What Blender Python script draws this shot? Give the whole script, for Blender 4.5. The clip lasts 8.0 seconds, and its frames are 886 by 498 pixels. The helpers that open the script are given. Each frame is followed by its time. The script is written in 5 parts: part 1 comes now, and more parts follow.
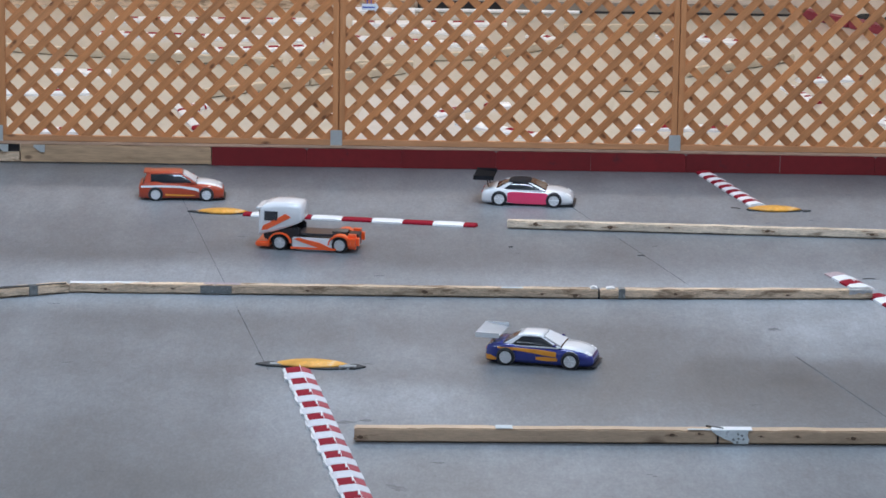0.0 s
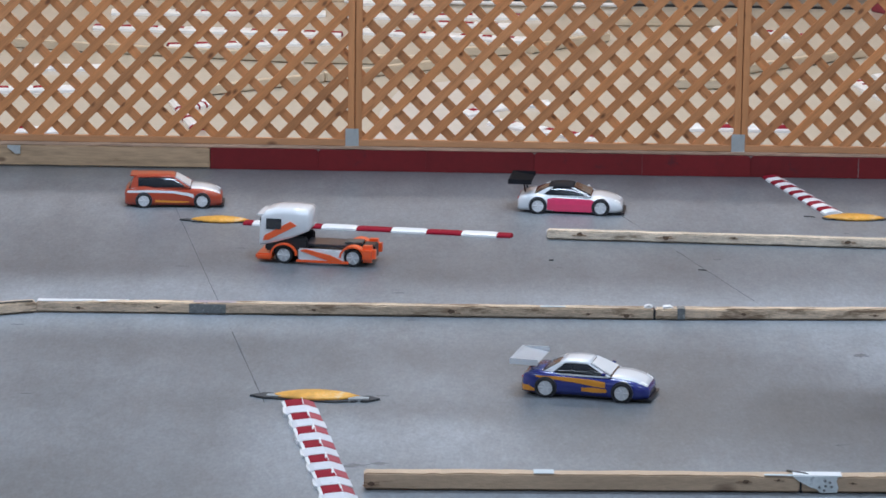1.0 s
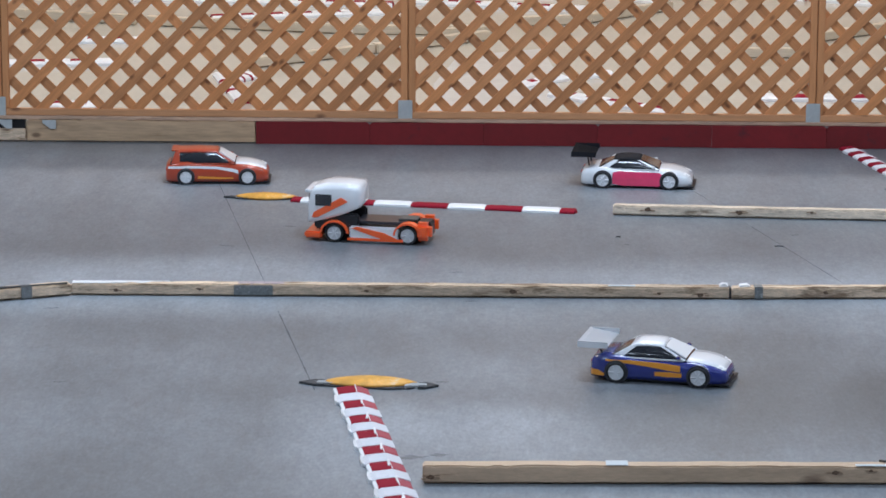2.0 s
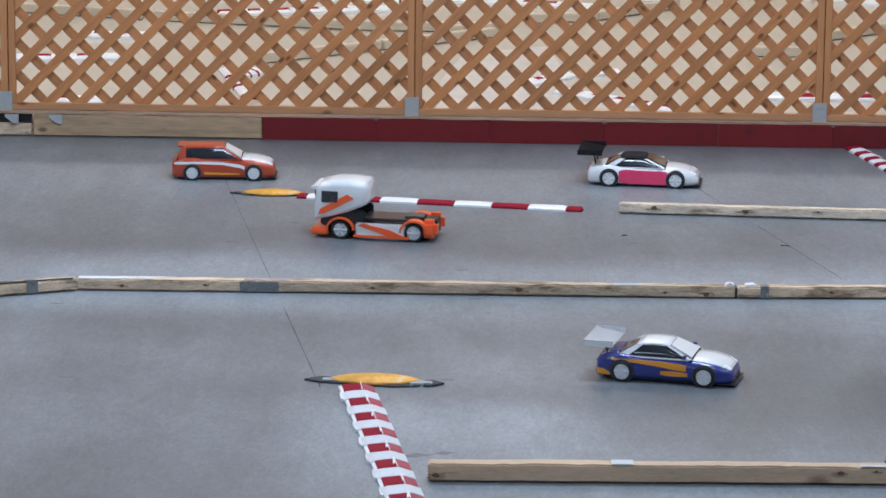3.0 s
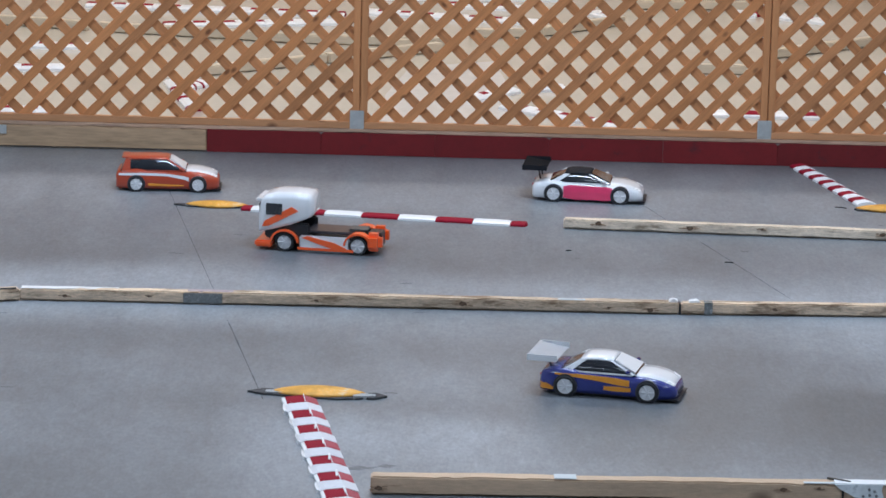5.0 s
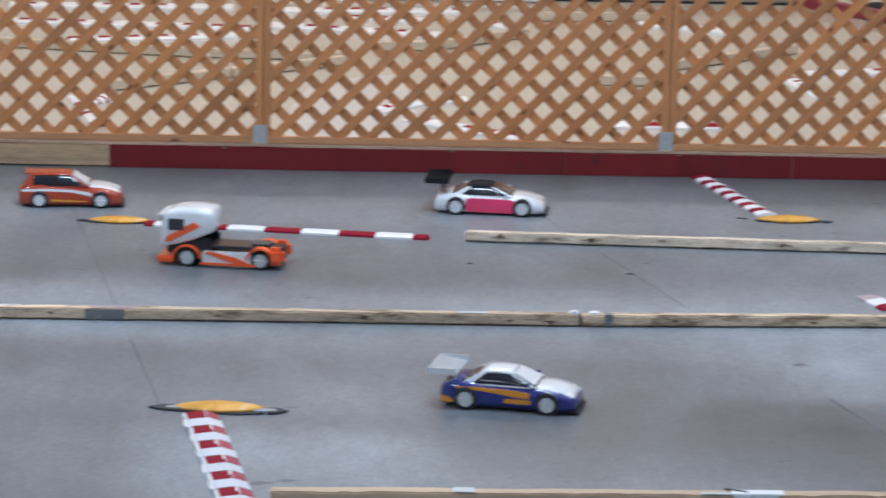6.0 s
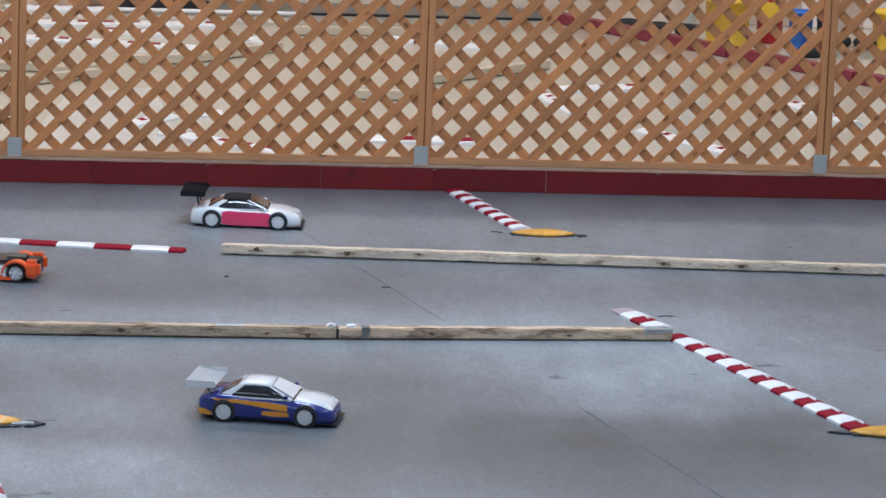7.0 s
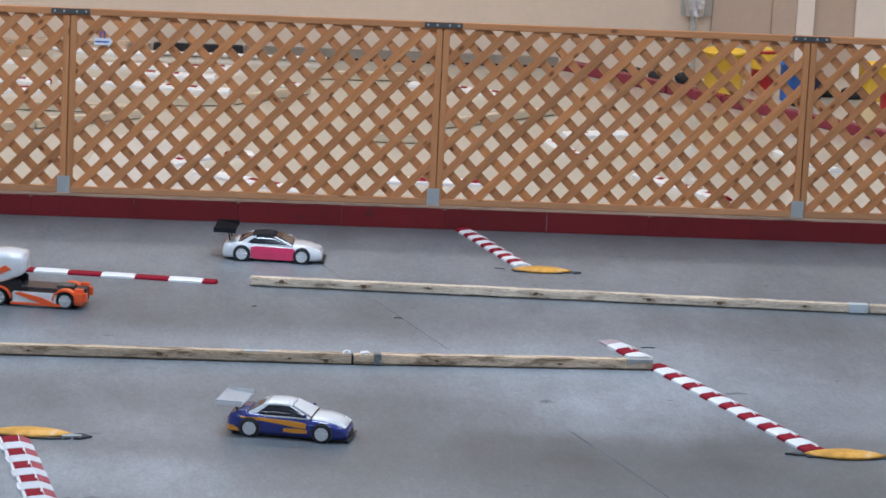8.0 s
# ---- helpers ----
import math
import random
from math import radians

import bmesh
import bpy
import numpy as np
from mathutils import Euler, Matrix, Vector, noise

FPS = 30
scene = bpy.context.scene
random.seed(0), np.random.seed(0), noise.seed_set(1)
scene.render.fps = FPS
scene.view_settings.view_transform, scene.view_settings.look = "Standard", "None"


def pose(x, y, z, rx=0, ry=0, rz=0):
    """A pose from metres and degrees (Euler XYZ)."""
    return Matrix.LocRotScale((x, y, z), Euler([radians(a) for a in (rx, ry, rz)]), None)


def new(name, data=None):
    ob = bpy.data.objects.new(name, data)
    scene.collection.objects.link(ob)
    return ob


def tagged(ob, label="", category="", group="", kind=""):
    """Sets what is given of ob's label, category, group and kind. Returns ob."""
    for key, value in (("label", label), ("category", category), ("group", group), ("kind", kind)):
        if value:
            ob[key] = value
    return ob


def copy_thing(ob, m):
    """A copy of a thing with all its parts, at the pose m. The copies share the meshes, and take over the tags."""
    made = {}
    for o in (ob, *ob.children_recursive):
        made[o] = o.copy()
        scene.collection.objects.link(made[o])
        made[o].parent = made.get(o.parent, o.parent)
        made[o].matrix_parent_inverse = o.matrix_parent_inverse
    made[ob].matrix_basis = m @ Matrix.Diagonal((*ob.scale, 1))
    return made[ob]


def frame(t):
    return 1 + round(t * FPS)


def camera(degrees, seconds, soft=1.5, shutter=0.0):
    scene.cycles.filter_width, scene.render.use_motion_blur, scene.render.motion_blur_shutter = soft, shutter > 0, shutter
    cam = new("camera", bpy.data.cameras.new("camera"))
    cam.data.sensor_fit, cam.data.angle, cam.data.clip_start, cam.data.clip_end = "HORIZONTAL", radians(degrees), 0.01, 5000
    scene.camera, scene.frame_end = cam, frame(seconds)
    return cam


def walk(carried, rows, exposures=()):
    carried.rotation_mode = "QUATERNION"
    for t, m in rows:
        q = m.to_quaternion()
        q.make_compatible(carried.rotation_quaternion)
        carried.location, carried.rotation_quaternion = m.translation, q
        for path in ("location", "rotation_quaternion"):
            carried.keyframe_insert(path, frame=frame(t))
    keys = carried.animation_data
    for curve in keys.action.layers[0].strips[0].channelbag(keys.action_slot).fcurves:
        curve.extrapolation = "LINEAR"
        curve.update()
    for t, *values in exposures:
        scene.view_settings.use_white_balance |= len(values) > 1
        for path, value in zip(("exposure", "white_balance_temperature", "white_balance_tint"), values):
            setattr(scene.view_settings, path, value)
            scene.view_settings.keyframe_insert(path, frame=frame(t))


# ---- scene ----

def shot(x, y, z, tilt, lean, turn):
    """The camera at a place, tilted down, leaning and turned by degrees."""
    return pose(x, y, z, 90 - tilt, 0, turn) @ pose(0, 0, 0, 0, 0, lean)


cam = camera(13.637, 8.0, soft=1.6, shutter=0.25)
PATH = [
    (0.0, shot(0.5700, -19.3390, 3.9940, 12.9180, 0.8790, -0.1030)),
    (0.5, shot(0.5680, -18.0710, 3.6560, 12.7700, 1.0110, 0.1430)),
    (1.0, shot(0.6082, -16.9919, 3.3883, 12.4730, 0.7788, 0.5021)),
    (1.5, shot(0.5549, -16.1242, 3.1593, 12.4613, 0.4880, 0.7926)),
    (2.0, shot(0.5568, -16.1193, 3.1604, 12.7058, 0.2565, 1.2767)),
    (2.2, shot(0.5439, -16.1303, 3.1768, 12.8038, 0.3980, 1.3263)),
    (3.3, shot(0.5516, -16.1120, 3.1586, 12.7498, 0.6786, 1.2533)),
    (3.5, shot(0.5607, -16.1311, 3.1518, 12.6533, 0.7466, 1.1219)),
    (4.0, shot(0.5496, -16.1056, 3.1567, 12.6317, 0.9580, 0.7670)),
    (4.5, shot(0.5451, -16.1340, 3.1578, 12.5427, 1.3659, 0.5859)),
    (4.7, shot(0.5354, -16.1135, 3.1545, 12.5250, 1.4265, 0.4355)),
    (5.8, shot(0.5577, -16.1017, 3.1591, 12.3909, 0.9566, 0.2076)),
    (6.0, shot(0.5963, -16.1514, 3.1829, 12.3362, 1.1896, -0.8973)),
    (6.2, shot(0.6119, -16.1930, 3.2072, 12.2949, 1.5009, -2.5910)),
    (6.5, shot(0.5841, -16.1915, 3.1808, 12.0480, 2.0549, -4.8558)),
    (7.0, shot(0.5513, -16.1866, 3.1824, 11.9922, 2.1392, -4.9131)),
    (7.5, shot(0.5474, -16.5545, 3.2943, 11.9271, 2.4926, -4.6943)),
    (7.8, shot(0.5130, -17.2460, 3.4680, 11.8030, 2.7960, -4.5750)),
    (8.0, shot(0.5194, -17.7460, 3.5918, 11.7260, 2.8144, -4.4168)),
]
walk(cam, PATH, [(0.0, -0.41, 5850, 10), (5.8, -0.41, 5850, 10), (7.0, -0.445, 5850, 10), (8.0, -0.445, 5850, 10)])

# ---- light ----
world = bpy.data.worlds.new("world")
scene.world = world
world.use_nodes = True
world.node_tree.nodes["Background"].inputs["Color"].default_value = (0.75, 0.85, 1.0, 1)
world.node_tree.nodes["Background"].inputs["Strength"].default_value = 0.05
scene.view_settings.exposure = 0.0

COOL, WARM = (0.77, 0.885, 1.0), (1.0, 0.86, 0.70)


def lamp(name, x, y, z, sx, sy, watts, colour):
    data = bpy.data.lights.new(name, "AREA")
    data.shape, data.size, data.size_y = "RECTANGLE", sx, sy
    data.energy, data.color = watts, colour
    ob = new(name, data)
    ob.matrix_world = pose(x, y, z)
    return ob


CEILING = 5.6
# lamps are assumed, out of view; the warm row brightens the back track
LIGHTS = [(x, y, w, COOL) for y, w in ((-14.0, 90), (-8.0, 110)) for x in (-4.5, 1.0, 6.5)]
# the right-hand lamps are set weaker, to darken that side
LIGHTS += [(-4.5, -3.0, 244, COOL), (1.0, -3.0, 243, COOL), (6.5, -3.0, 172, COOL)]
LIGHTS += [(-4.5, 2.6, 152, WARM), (1.0, 2.6, 151, WARM), (6.5, 2.6, 129, WARM)]
for lx, ly, watts, tone in LIGHTS:
    lamp("ceiling_lamp", lx, ly, CEILING - 0.09, 2.3, 0.5, watts, tone)


# ---- materials ----
def material(name, colour, rough=0.6, metal=0.0, vary=0.2, grain=40.0, stretch=(1, 1, 1), bump=0.15, bump_size=0.002,
             spots=None, spot_scale=8.0, spot_at=0.62, random_tint=0.0, coat=0.0, big=1.5, knots=0.0, spread_of=0.35, alt=None, knot_size=1.0):
    """A surface with variation at two scales, fine relief, and stains of another colour where spots is given."""
    m = bpy.data.materials.new(name)
    m.use_nodes = True
    n, l = m.node_tree.nodes, m.node_tree.links
    b = n["Principled BSDF"]
    b.inputs["Roughness"].default_value = rough
    b.inputs["Metallic"].default_value = metal
    if coat:
        b.inputs["Coat Weight"].default_value = coat
        b.inputs["Coat Roughness"].default_value = 0.12
    tc = n.new("ShaderNodeTexCoord")
    mp = n.new("ShaderNodeMapping")
    mp.inputs["Scale"].default_value = stretch
    l.new(tc.outputs["Object"], mp.inputs["Vector"])
    where = mp.outputs["Vector"]
    if random_tint:
        info = n.new("ShaderNodeObjectInfo")
        shift = n.new("ShaderNodeVectorMath")
        shift.operation = "ADD"
        spread = n.new("ShaderNodeMath")
        spread.operation = "MULTIPLY"
        spread.inputs[1].default_value = 37.0
        l.new(info.outputs["Random"], spread.inputs[0])
        l.new(where, shift.inputs[0])
        l.new(spread.outputs[0], shift.inputs[1])
        where = shift.outputs[0]

    def noise_at(scale, detail):
        t = n.new("ShaderNodeTexNoise")
        t.inputs["Scale"].default_value, t.inputs["Detail"].default_value = scale, detail
        t.inputs["Roughness"].default_value = 0.68
        l.new(where, t.inputs["Vector"])
        return t

    fine, broad = noise_at(grain, 6), noise_at(big, 3)
    both = n.new("ShaderNodeMath")
    both.operation = "ADD"
    l.new(fine.outputs["Fac"], both.inputs[0])
    l.new(broad.outputs["Fac"], both.inputs[1])
    value = both.outputs[0]
    if random_tint:
        tint = n.new("ShaderNodeMath")
        tint.operation = "MULTIPLY_ADD"
        tint.inputs[1].default_value = random_tint
        l.new(info.outputs["Random"], tint.inputs[0])
        l.new(value, tint.inputs[2])
        value = tint.outputs[0]
    ramp = n.new("ShaderNodeMapRange")
    ramp.inputs["From Min"].default_value, ramp.inputs["From Max"].default_value = 1 - spread_of, 1 + spread_of + random_tint
    ramp.inputs["To Min"].default_value, ramp.inputs["To Max"].default_value = 1 - vary, 1 + vary
    l.new(value, ramp.inputs["Value"])
    mul = n.new("ShaderNodeVectorMath")
    mul.operation = "SCALE"
    mul.inputs[0].default_value = colour
    l.new(ramp.outputs["Result"], mul.inputs["Scale"])
    out = mul.outputs["Vector"]
    if alt:
        # some pieces have weathered further than others
        scramble = n.new("ShaderNodeMath")
        scramble.operation = "MULTIPLY"
        scramble.inputs[1].default_value = 91.7
        l.new(info.outputs["Random"], scramble.inputs[0])
        rest = n.new("ShaderNodeMath")
        rest.operation = "FRACT"
        l.new(scramble.outputs[0], rest.inputs[0])
        blend = n.new("ShaderNodeMix")
        blend.data_type = "RGBA"
        dull = n.new("ShaderNodeVectorMath")
        dull.operation = "SCALE"
        dull.inputs[0].default_value = alt
        l.new(ramp.outputs["Result"], dull.inputs["Scale"])
        l.new(rest.outputs[0], blend.inputs["Factor"])
        l.new(out, blend.inputs["A"])
        l.new(dull.outputs["Vector"], blend.inputs["B"])
        out = blend.outputs["Result"]
    if spots:
        sp = noise_at(spot_scale, 5)
        cut = n.new("ShaderNodeMapRange")
        cut.inputs["From Min"].default_value, cut.inputs["From Max"].default_value = spot_at, spot_at + 0.12
        l.new(sp.outputs["Fac"], cut.inputs["Value"])
        mix = n.new("ShaderNodeMix")
        mix.data_type = "RGBA"
        mix.inputs["B"].default_value = (*spots, 1)
        l.new(cut.outputs["Result"], mix.inputs["Factor"])
        l.new(out, mix.inputs["A"])
        out = mix.outputs["Result"]
    if knots:
        kn = n.new("ShaderNodeTexVoronoi")
        kn.inputs["Scale"].default_value = knots
        kmap = n.new("ShaderNodeMapping")
        kmap.inputs["Scale"].default_value = (0.55, 1, 1)
        l.new(tc.outputs["Object"], kmap.inputs["Vector"])
        if random_tint:
            kshift = n.new("ShaderNodeVectorMath")
            kshift.operation = "ADD"
            l.new(kmap.outputs["Vector"], kshift.inputs[0])
            l.new(spread.outputs[0], kshift.inputs[1])
            l.new(kshift.outputs[0], kn.inputs["Vector"])
        else:
            l.new(kmap.outputs["Vector"], kn.inputs["Vector"])
        kcut = n.new("ShaderNodeMapRange")
        kcut.inputs["From Min"].default_value, kcut.inputs["From Max"].default_value = 0.05 * knot_size, 0.11 * knot_size
        kcut.inputs["To Min"].default_value, kcut.inputs["To Max"].default_value = 0.8, 0.0
        l.new(kn.outputs["Distance"], kcut.inputs["Value"])
        kmix = n.new("ShaderNodeMix")
        kmix.data_type = "RGBA"
        kmix.inputs["B"].default_value = (colour[0] * 0.22, colour[1] * 0.16, colour[2] * 0.14, 1)
        l.new(kcut.outputs["Result"], kmix.inputs["Factor"])
        l.new(out, kmix.inputs["A"])
        out = kmix.outputs["Result"]
    l.new(out, b.inputs["Base Color"])
    if bump:
        bp = n.new("ShaderNodeBump")
        bp.inputs["Strength"].default_value, bp.inputs["Distance"].default_value = bump, bump_size
        l.new(fine.outputs["Fac"], bp.inputs["Height"])
        l.new(bp.outputs["Normal"], b.inputs["Normal"])
    m["surface"] = name
    return m


def concrete():
    """Polished grey concrete with lighter and darker bands along the lanes."""
    m = material("concrete", (0.189, 0.203, 0.221), 0.36, 0, 0.26, 55, (1, 0.3, 1), 0.2, 0.002, big=2.2)
    n, l = m.node_tree.nodes, m.node_tree.links
    b = n["Principled BSDF"]
    plain = b.inputs["Base Color"].links[0].from_socket
    tc = n.new("ShaderNodeTexCoord")
    warp = n.new("ShaderNodeTexNoise")
    warp.inputs["Scale"].default_value, warp.inputs["Detail"].default_value = 0.55, 2
    l.new(tc.outputs["Object"], warp.inputs["Vector"])
    sep = n.new("ShaderNodeSeparateXYZ")
    l.new(tc.outputs["Object"], sep.inputs[0])
    bend = n.new("ShaderNodeMath")
    bend.operation = "MULTIPLY_ADD"
    bend.inputs[1].default_value = 0.6
    l.new(warp.outputs["Fac"], bend.inputs[0])
    l.new(sep.outputs["Y"], bend.inputs[2])
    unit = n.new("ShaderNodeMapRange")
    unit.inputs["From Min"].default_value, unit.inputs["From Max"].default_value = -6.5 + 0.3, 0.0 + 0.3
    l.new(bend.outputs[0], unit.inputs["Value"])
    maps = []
    # the last stop paints a brownish shade along the fence foot
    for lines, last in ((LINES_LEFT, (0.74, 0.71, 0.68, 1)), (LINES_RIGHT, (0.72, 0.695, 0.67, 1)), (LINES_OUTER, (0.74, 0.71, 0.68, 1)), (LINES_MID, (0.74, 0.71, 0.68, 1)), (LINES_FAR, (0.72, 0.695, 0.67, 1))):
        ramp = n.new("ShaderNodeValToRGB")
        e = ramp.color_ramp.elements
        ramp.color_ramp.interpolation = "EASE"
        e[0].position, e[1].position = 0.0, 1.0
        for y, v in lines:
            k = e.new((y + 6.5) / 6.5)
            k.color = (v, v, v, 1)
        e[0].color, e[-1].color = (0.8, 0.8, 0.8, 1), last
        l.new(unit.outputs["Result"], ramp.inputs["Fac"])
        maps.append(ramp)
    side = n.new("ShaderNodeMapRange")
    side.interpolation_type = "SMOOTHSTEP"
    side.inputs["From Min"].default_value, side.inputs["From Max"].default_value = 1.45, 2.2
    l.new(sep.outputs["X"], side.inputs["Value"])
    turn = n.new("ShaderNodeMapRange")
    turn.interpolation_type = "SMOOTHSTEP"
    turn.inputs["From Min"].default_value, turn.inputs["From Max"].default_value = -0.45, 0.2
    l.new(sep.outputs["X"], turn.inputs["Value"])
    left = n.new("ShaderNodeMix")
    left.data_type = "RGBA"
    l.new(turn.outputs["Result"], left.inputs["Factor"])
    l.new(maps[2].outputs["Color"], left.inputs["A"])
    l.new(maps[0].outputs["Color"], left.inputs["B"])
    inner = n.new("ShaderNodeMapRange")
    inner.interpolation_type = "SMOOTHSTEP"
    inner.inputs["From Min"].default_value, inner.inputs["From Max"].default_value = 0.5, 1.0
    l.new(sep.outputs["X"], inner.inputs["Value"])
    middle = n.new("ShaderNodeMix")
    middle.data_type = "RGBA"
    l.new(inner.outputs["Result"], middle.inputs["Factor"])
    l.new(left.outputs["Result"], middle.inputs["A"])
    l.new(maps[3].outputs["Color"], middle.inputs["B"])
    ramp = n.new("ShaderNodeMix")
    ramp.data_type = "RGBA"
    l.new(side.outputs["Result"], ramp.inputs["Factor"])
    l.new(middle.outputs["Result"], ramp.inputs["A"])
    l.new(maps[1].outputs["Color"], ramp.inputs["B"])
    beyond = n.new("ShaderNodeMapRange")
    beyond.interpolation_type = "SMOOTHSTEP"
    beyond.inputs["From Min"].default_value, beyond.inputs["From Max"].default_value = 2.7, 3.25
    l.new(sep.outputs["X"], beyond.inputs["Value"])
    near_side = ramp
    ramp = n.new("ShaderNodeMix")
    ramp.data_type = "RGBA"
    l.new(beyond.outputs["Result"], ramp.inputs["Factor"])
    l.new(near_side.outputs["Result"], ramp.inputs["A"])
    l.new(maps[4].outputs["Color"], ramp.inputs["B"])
    # fine streaks along the lanes
    mp = n.new("ShaderNodeMapping")
    mp.inputs["Scale"].default_value = (2.2, 1.0, 1)
    mp.inputs["Rotation"].default_value = (0, 0, 0.04)
    l.new(tc.outputs["Object"], mp.inputs["Vector"])
    st = n.new("ShaderNodeTexNoise")
    st.inputs["Scale"].default_value, st.inputs["Detail"].default_value = 2.6, 7
    l.new(mp.outputs["Vector"], st.inputs["Vector"])
    sr = n.new("ShaderNodeMapRange")
    sr.inputs["From Min"].default_value, sr.inputs["From Max"].default_value = 0.3, 0.7
    sr.inputs["To Min"].default_value, sr.inputs["To Max"].default_value = 0.93, 1.06
    l.new(st.outputs["Fac"], sr.inputs["Value"])
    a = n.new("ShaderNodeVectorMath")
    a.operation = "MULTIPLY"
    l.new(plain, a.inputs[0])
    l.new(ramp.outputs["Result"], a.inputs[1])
    c = n.new("ShaderNodeVectorMath")
    c.operation = "SCALE"
    l.new(a.outputs[0], c.inputs[0])
    l.new(sr.outputs["Result"], c.inputs["Scale"])
    # pale and dark grit, and scuffed patches
    out = c.outputs[0]
    for scale, detail, squash, low, high, strength in ((95, 3, 0.35, 0.30, 0.70, 0.11), (26, 5, 0.3, 0.32, 0.68, 0.075), (5.5, 6, 0.6, 0.34, 0.66, 0.06)):
        gm = n.new("ShaderNodeMapping")
        gm.inputs["Scale"].default_value = (1, squash, 1)
        l.new(tc.outputs["Object"], gm.inputs["Vector"])
        gn = n.new("ShaderNodeTexNoise")
        gn.inputs["Scale"].default_value, gn.inputs["Detail"].default_value = scale, detail
        l.new(gm.outputs["Vector"], gn.inputs["Vector"])
        gr = n.new("ShaderNodeMapRange")
        gr.inputs["From Min"].default_value, gr.inputs["From Max"].default_value = low, high
        gr.inputs["To Min"].default_value, gr.inputs["To Max"].default_value = 1 - strength, 1 + strength
        l.new(gn.outputs["Fac"], gr.inputs["Value"])
        gs = n.new("ShaderNodeVectorMath")
        gs.operation = "SCALE"
        l.new(out, gs.inputs[0])
        l.new(gr.outputs["Result"], gs.inputs["Scale"])
        out = gs.outputs[0]
    # streaks darkening towards the fence foot: dirt, with shade painted in
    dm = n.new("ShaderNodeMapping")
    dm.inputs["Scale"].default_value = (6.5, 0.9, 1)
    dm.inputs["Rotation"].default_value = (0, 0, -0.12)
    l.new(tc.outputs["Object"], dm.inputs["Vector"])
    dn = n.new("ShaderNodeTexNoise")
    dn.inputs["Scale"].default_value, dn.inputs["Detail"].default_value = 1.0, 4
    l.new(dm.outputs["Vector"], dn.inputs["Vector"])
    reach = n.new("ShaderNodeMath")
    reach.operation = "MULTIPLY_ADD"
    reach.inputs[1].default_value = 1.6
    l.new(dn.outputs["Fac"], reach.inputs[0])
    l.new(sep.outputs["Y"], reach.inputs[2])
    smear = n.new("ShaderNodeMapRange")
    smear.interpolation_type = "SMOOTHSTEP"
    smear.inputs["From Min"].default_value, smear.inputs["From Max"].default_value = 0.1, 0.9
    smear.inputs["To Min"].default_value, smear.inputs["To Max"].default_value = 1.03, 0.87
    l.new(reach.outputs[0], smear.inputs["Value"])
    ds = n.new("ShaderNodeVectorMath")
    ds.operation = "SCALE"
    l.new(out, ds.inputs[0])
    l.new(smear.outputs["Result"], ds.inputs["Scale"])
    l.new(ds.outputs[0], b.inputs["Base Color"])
    return m


# bands along the lanes: y counted from the fence, then a brightness factor
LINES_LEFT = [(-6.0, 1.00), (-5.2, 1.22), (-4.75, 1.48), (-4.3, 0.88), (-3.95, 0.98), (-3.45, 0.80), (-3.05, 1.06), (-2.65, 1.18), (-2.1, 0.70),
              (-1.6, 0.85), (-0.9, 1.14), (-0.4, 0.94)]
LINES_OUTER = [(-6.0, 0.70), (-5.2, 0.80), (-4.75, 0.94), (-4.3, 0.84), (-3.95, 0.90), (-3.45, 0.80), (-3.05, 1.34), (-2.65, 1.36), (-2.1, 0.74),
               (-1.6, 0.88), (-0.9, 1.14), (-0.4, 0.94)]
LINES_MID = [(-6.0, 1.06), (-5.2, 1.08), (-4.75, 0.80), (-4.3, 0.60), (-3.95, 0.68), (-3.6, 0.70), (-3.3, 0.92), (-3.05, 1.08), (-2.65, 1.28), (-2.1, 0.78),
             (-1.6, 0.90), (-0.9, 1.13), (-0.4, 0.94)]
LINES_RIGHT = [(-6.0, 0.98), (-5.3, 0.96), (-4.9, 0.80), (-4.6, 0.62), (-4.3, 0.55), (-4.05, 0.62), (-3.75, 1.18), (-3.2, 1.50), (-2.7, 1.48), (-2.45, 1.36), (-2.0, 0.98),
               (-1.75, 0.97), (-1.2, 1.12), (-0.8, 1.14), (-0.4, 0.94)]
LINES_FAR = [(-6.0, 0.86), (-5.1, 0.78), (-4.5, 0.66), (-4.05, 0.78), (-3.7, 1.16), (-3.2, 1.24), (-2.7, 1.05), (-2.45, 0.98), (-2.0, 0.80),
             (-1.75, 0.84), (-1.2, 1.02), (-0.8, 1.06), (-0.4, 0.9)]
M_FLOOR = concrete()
M_STAIN = material("joint_grime", (0.095, 0.10, 0.11), 0.7, 0, 0.3, 40, bump=0.3, spots=(0.185, 0.20, 0.22), spot_scale=9, spot_at=0.56)
M_SCUFF_DARK = material("rubber_scuff", (0.135, 0.145, 0.158), 0.45, 0, 0.3, 60, (1, 0.3, 1), bump=0.2, spots=(0.19, 0.20, 0.22), spot_scale=50, spot_at=0.5)
M_GAP = material("dark_joint", (0.10, 0.10, 0.105), 0.9, spots=(0.185, 0.19, 0.20), spot_scale=2.2, spot_at=0.46)
# paler cream, with the glare on the back floor put into the colour
M_GLARE_FLOOR = material("cream_floor_glare", (0.66, 0.62, 0.58), 0.12, 0, 0.08, 12, bump=0.02, big=1.5)
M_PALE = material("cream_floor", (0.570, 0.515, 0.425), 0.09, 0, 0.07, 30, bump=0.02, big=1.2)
M_WALL = material("cream_wall", (0.72, 0.59, 0.48), 0.7, 0, 0.06, 25, bump=0.1, big=0.8)
M_WALL_TAN = material("tan_wall", (0.55, 0.42, 0.335), 0.7, 0, 0.06, 25, bump=0.1)
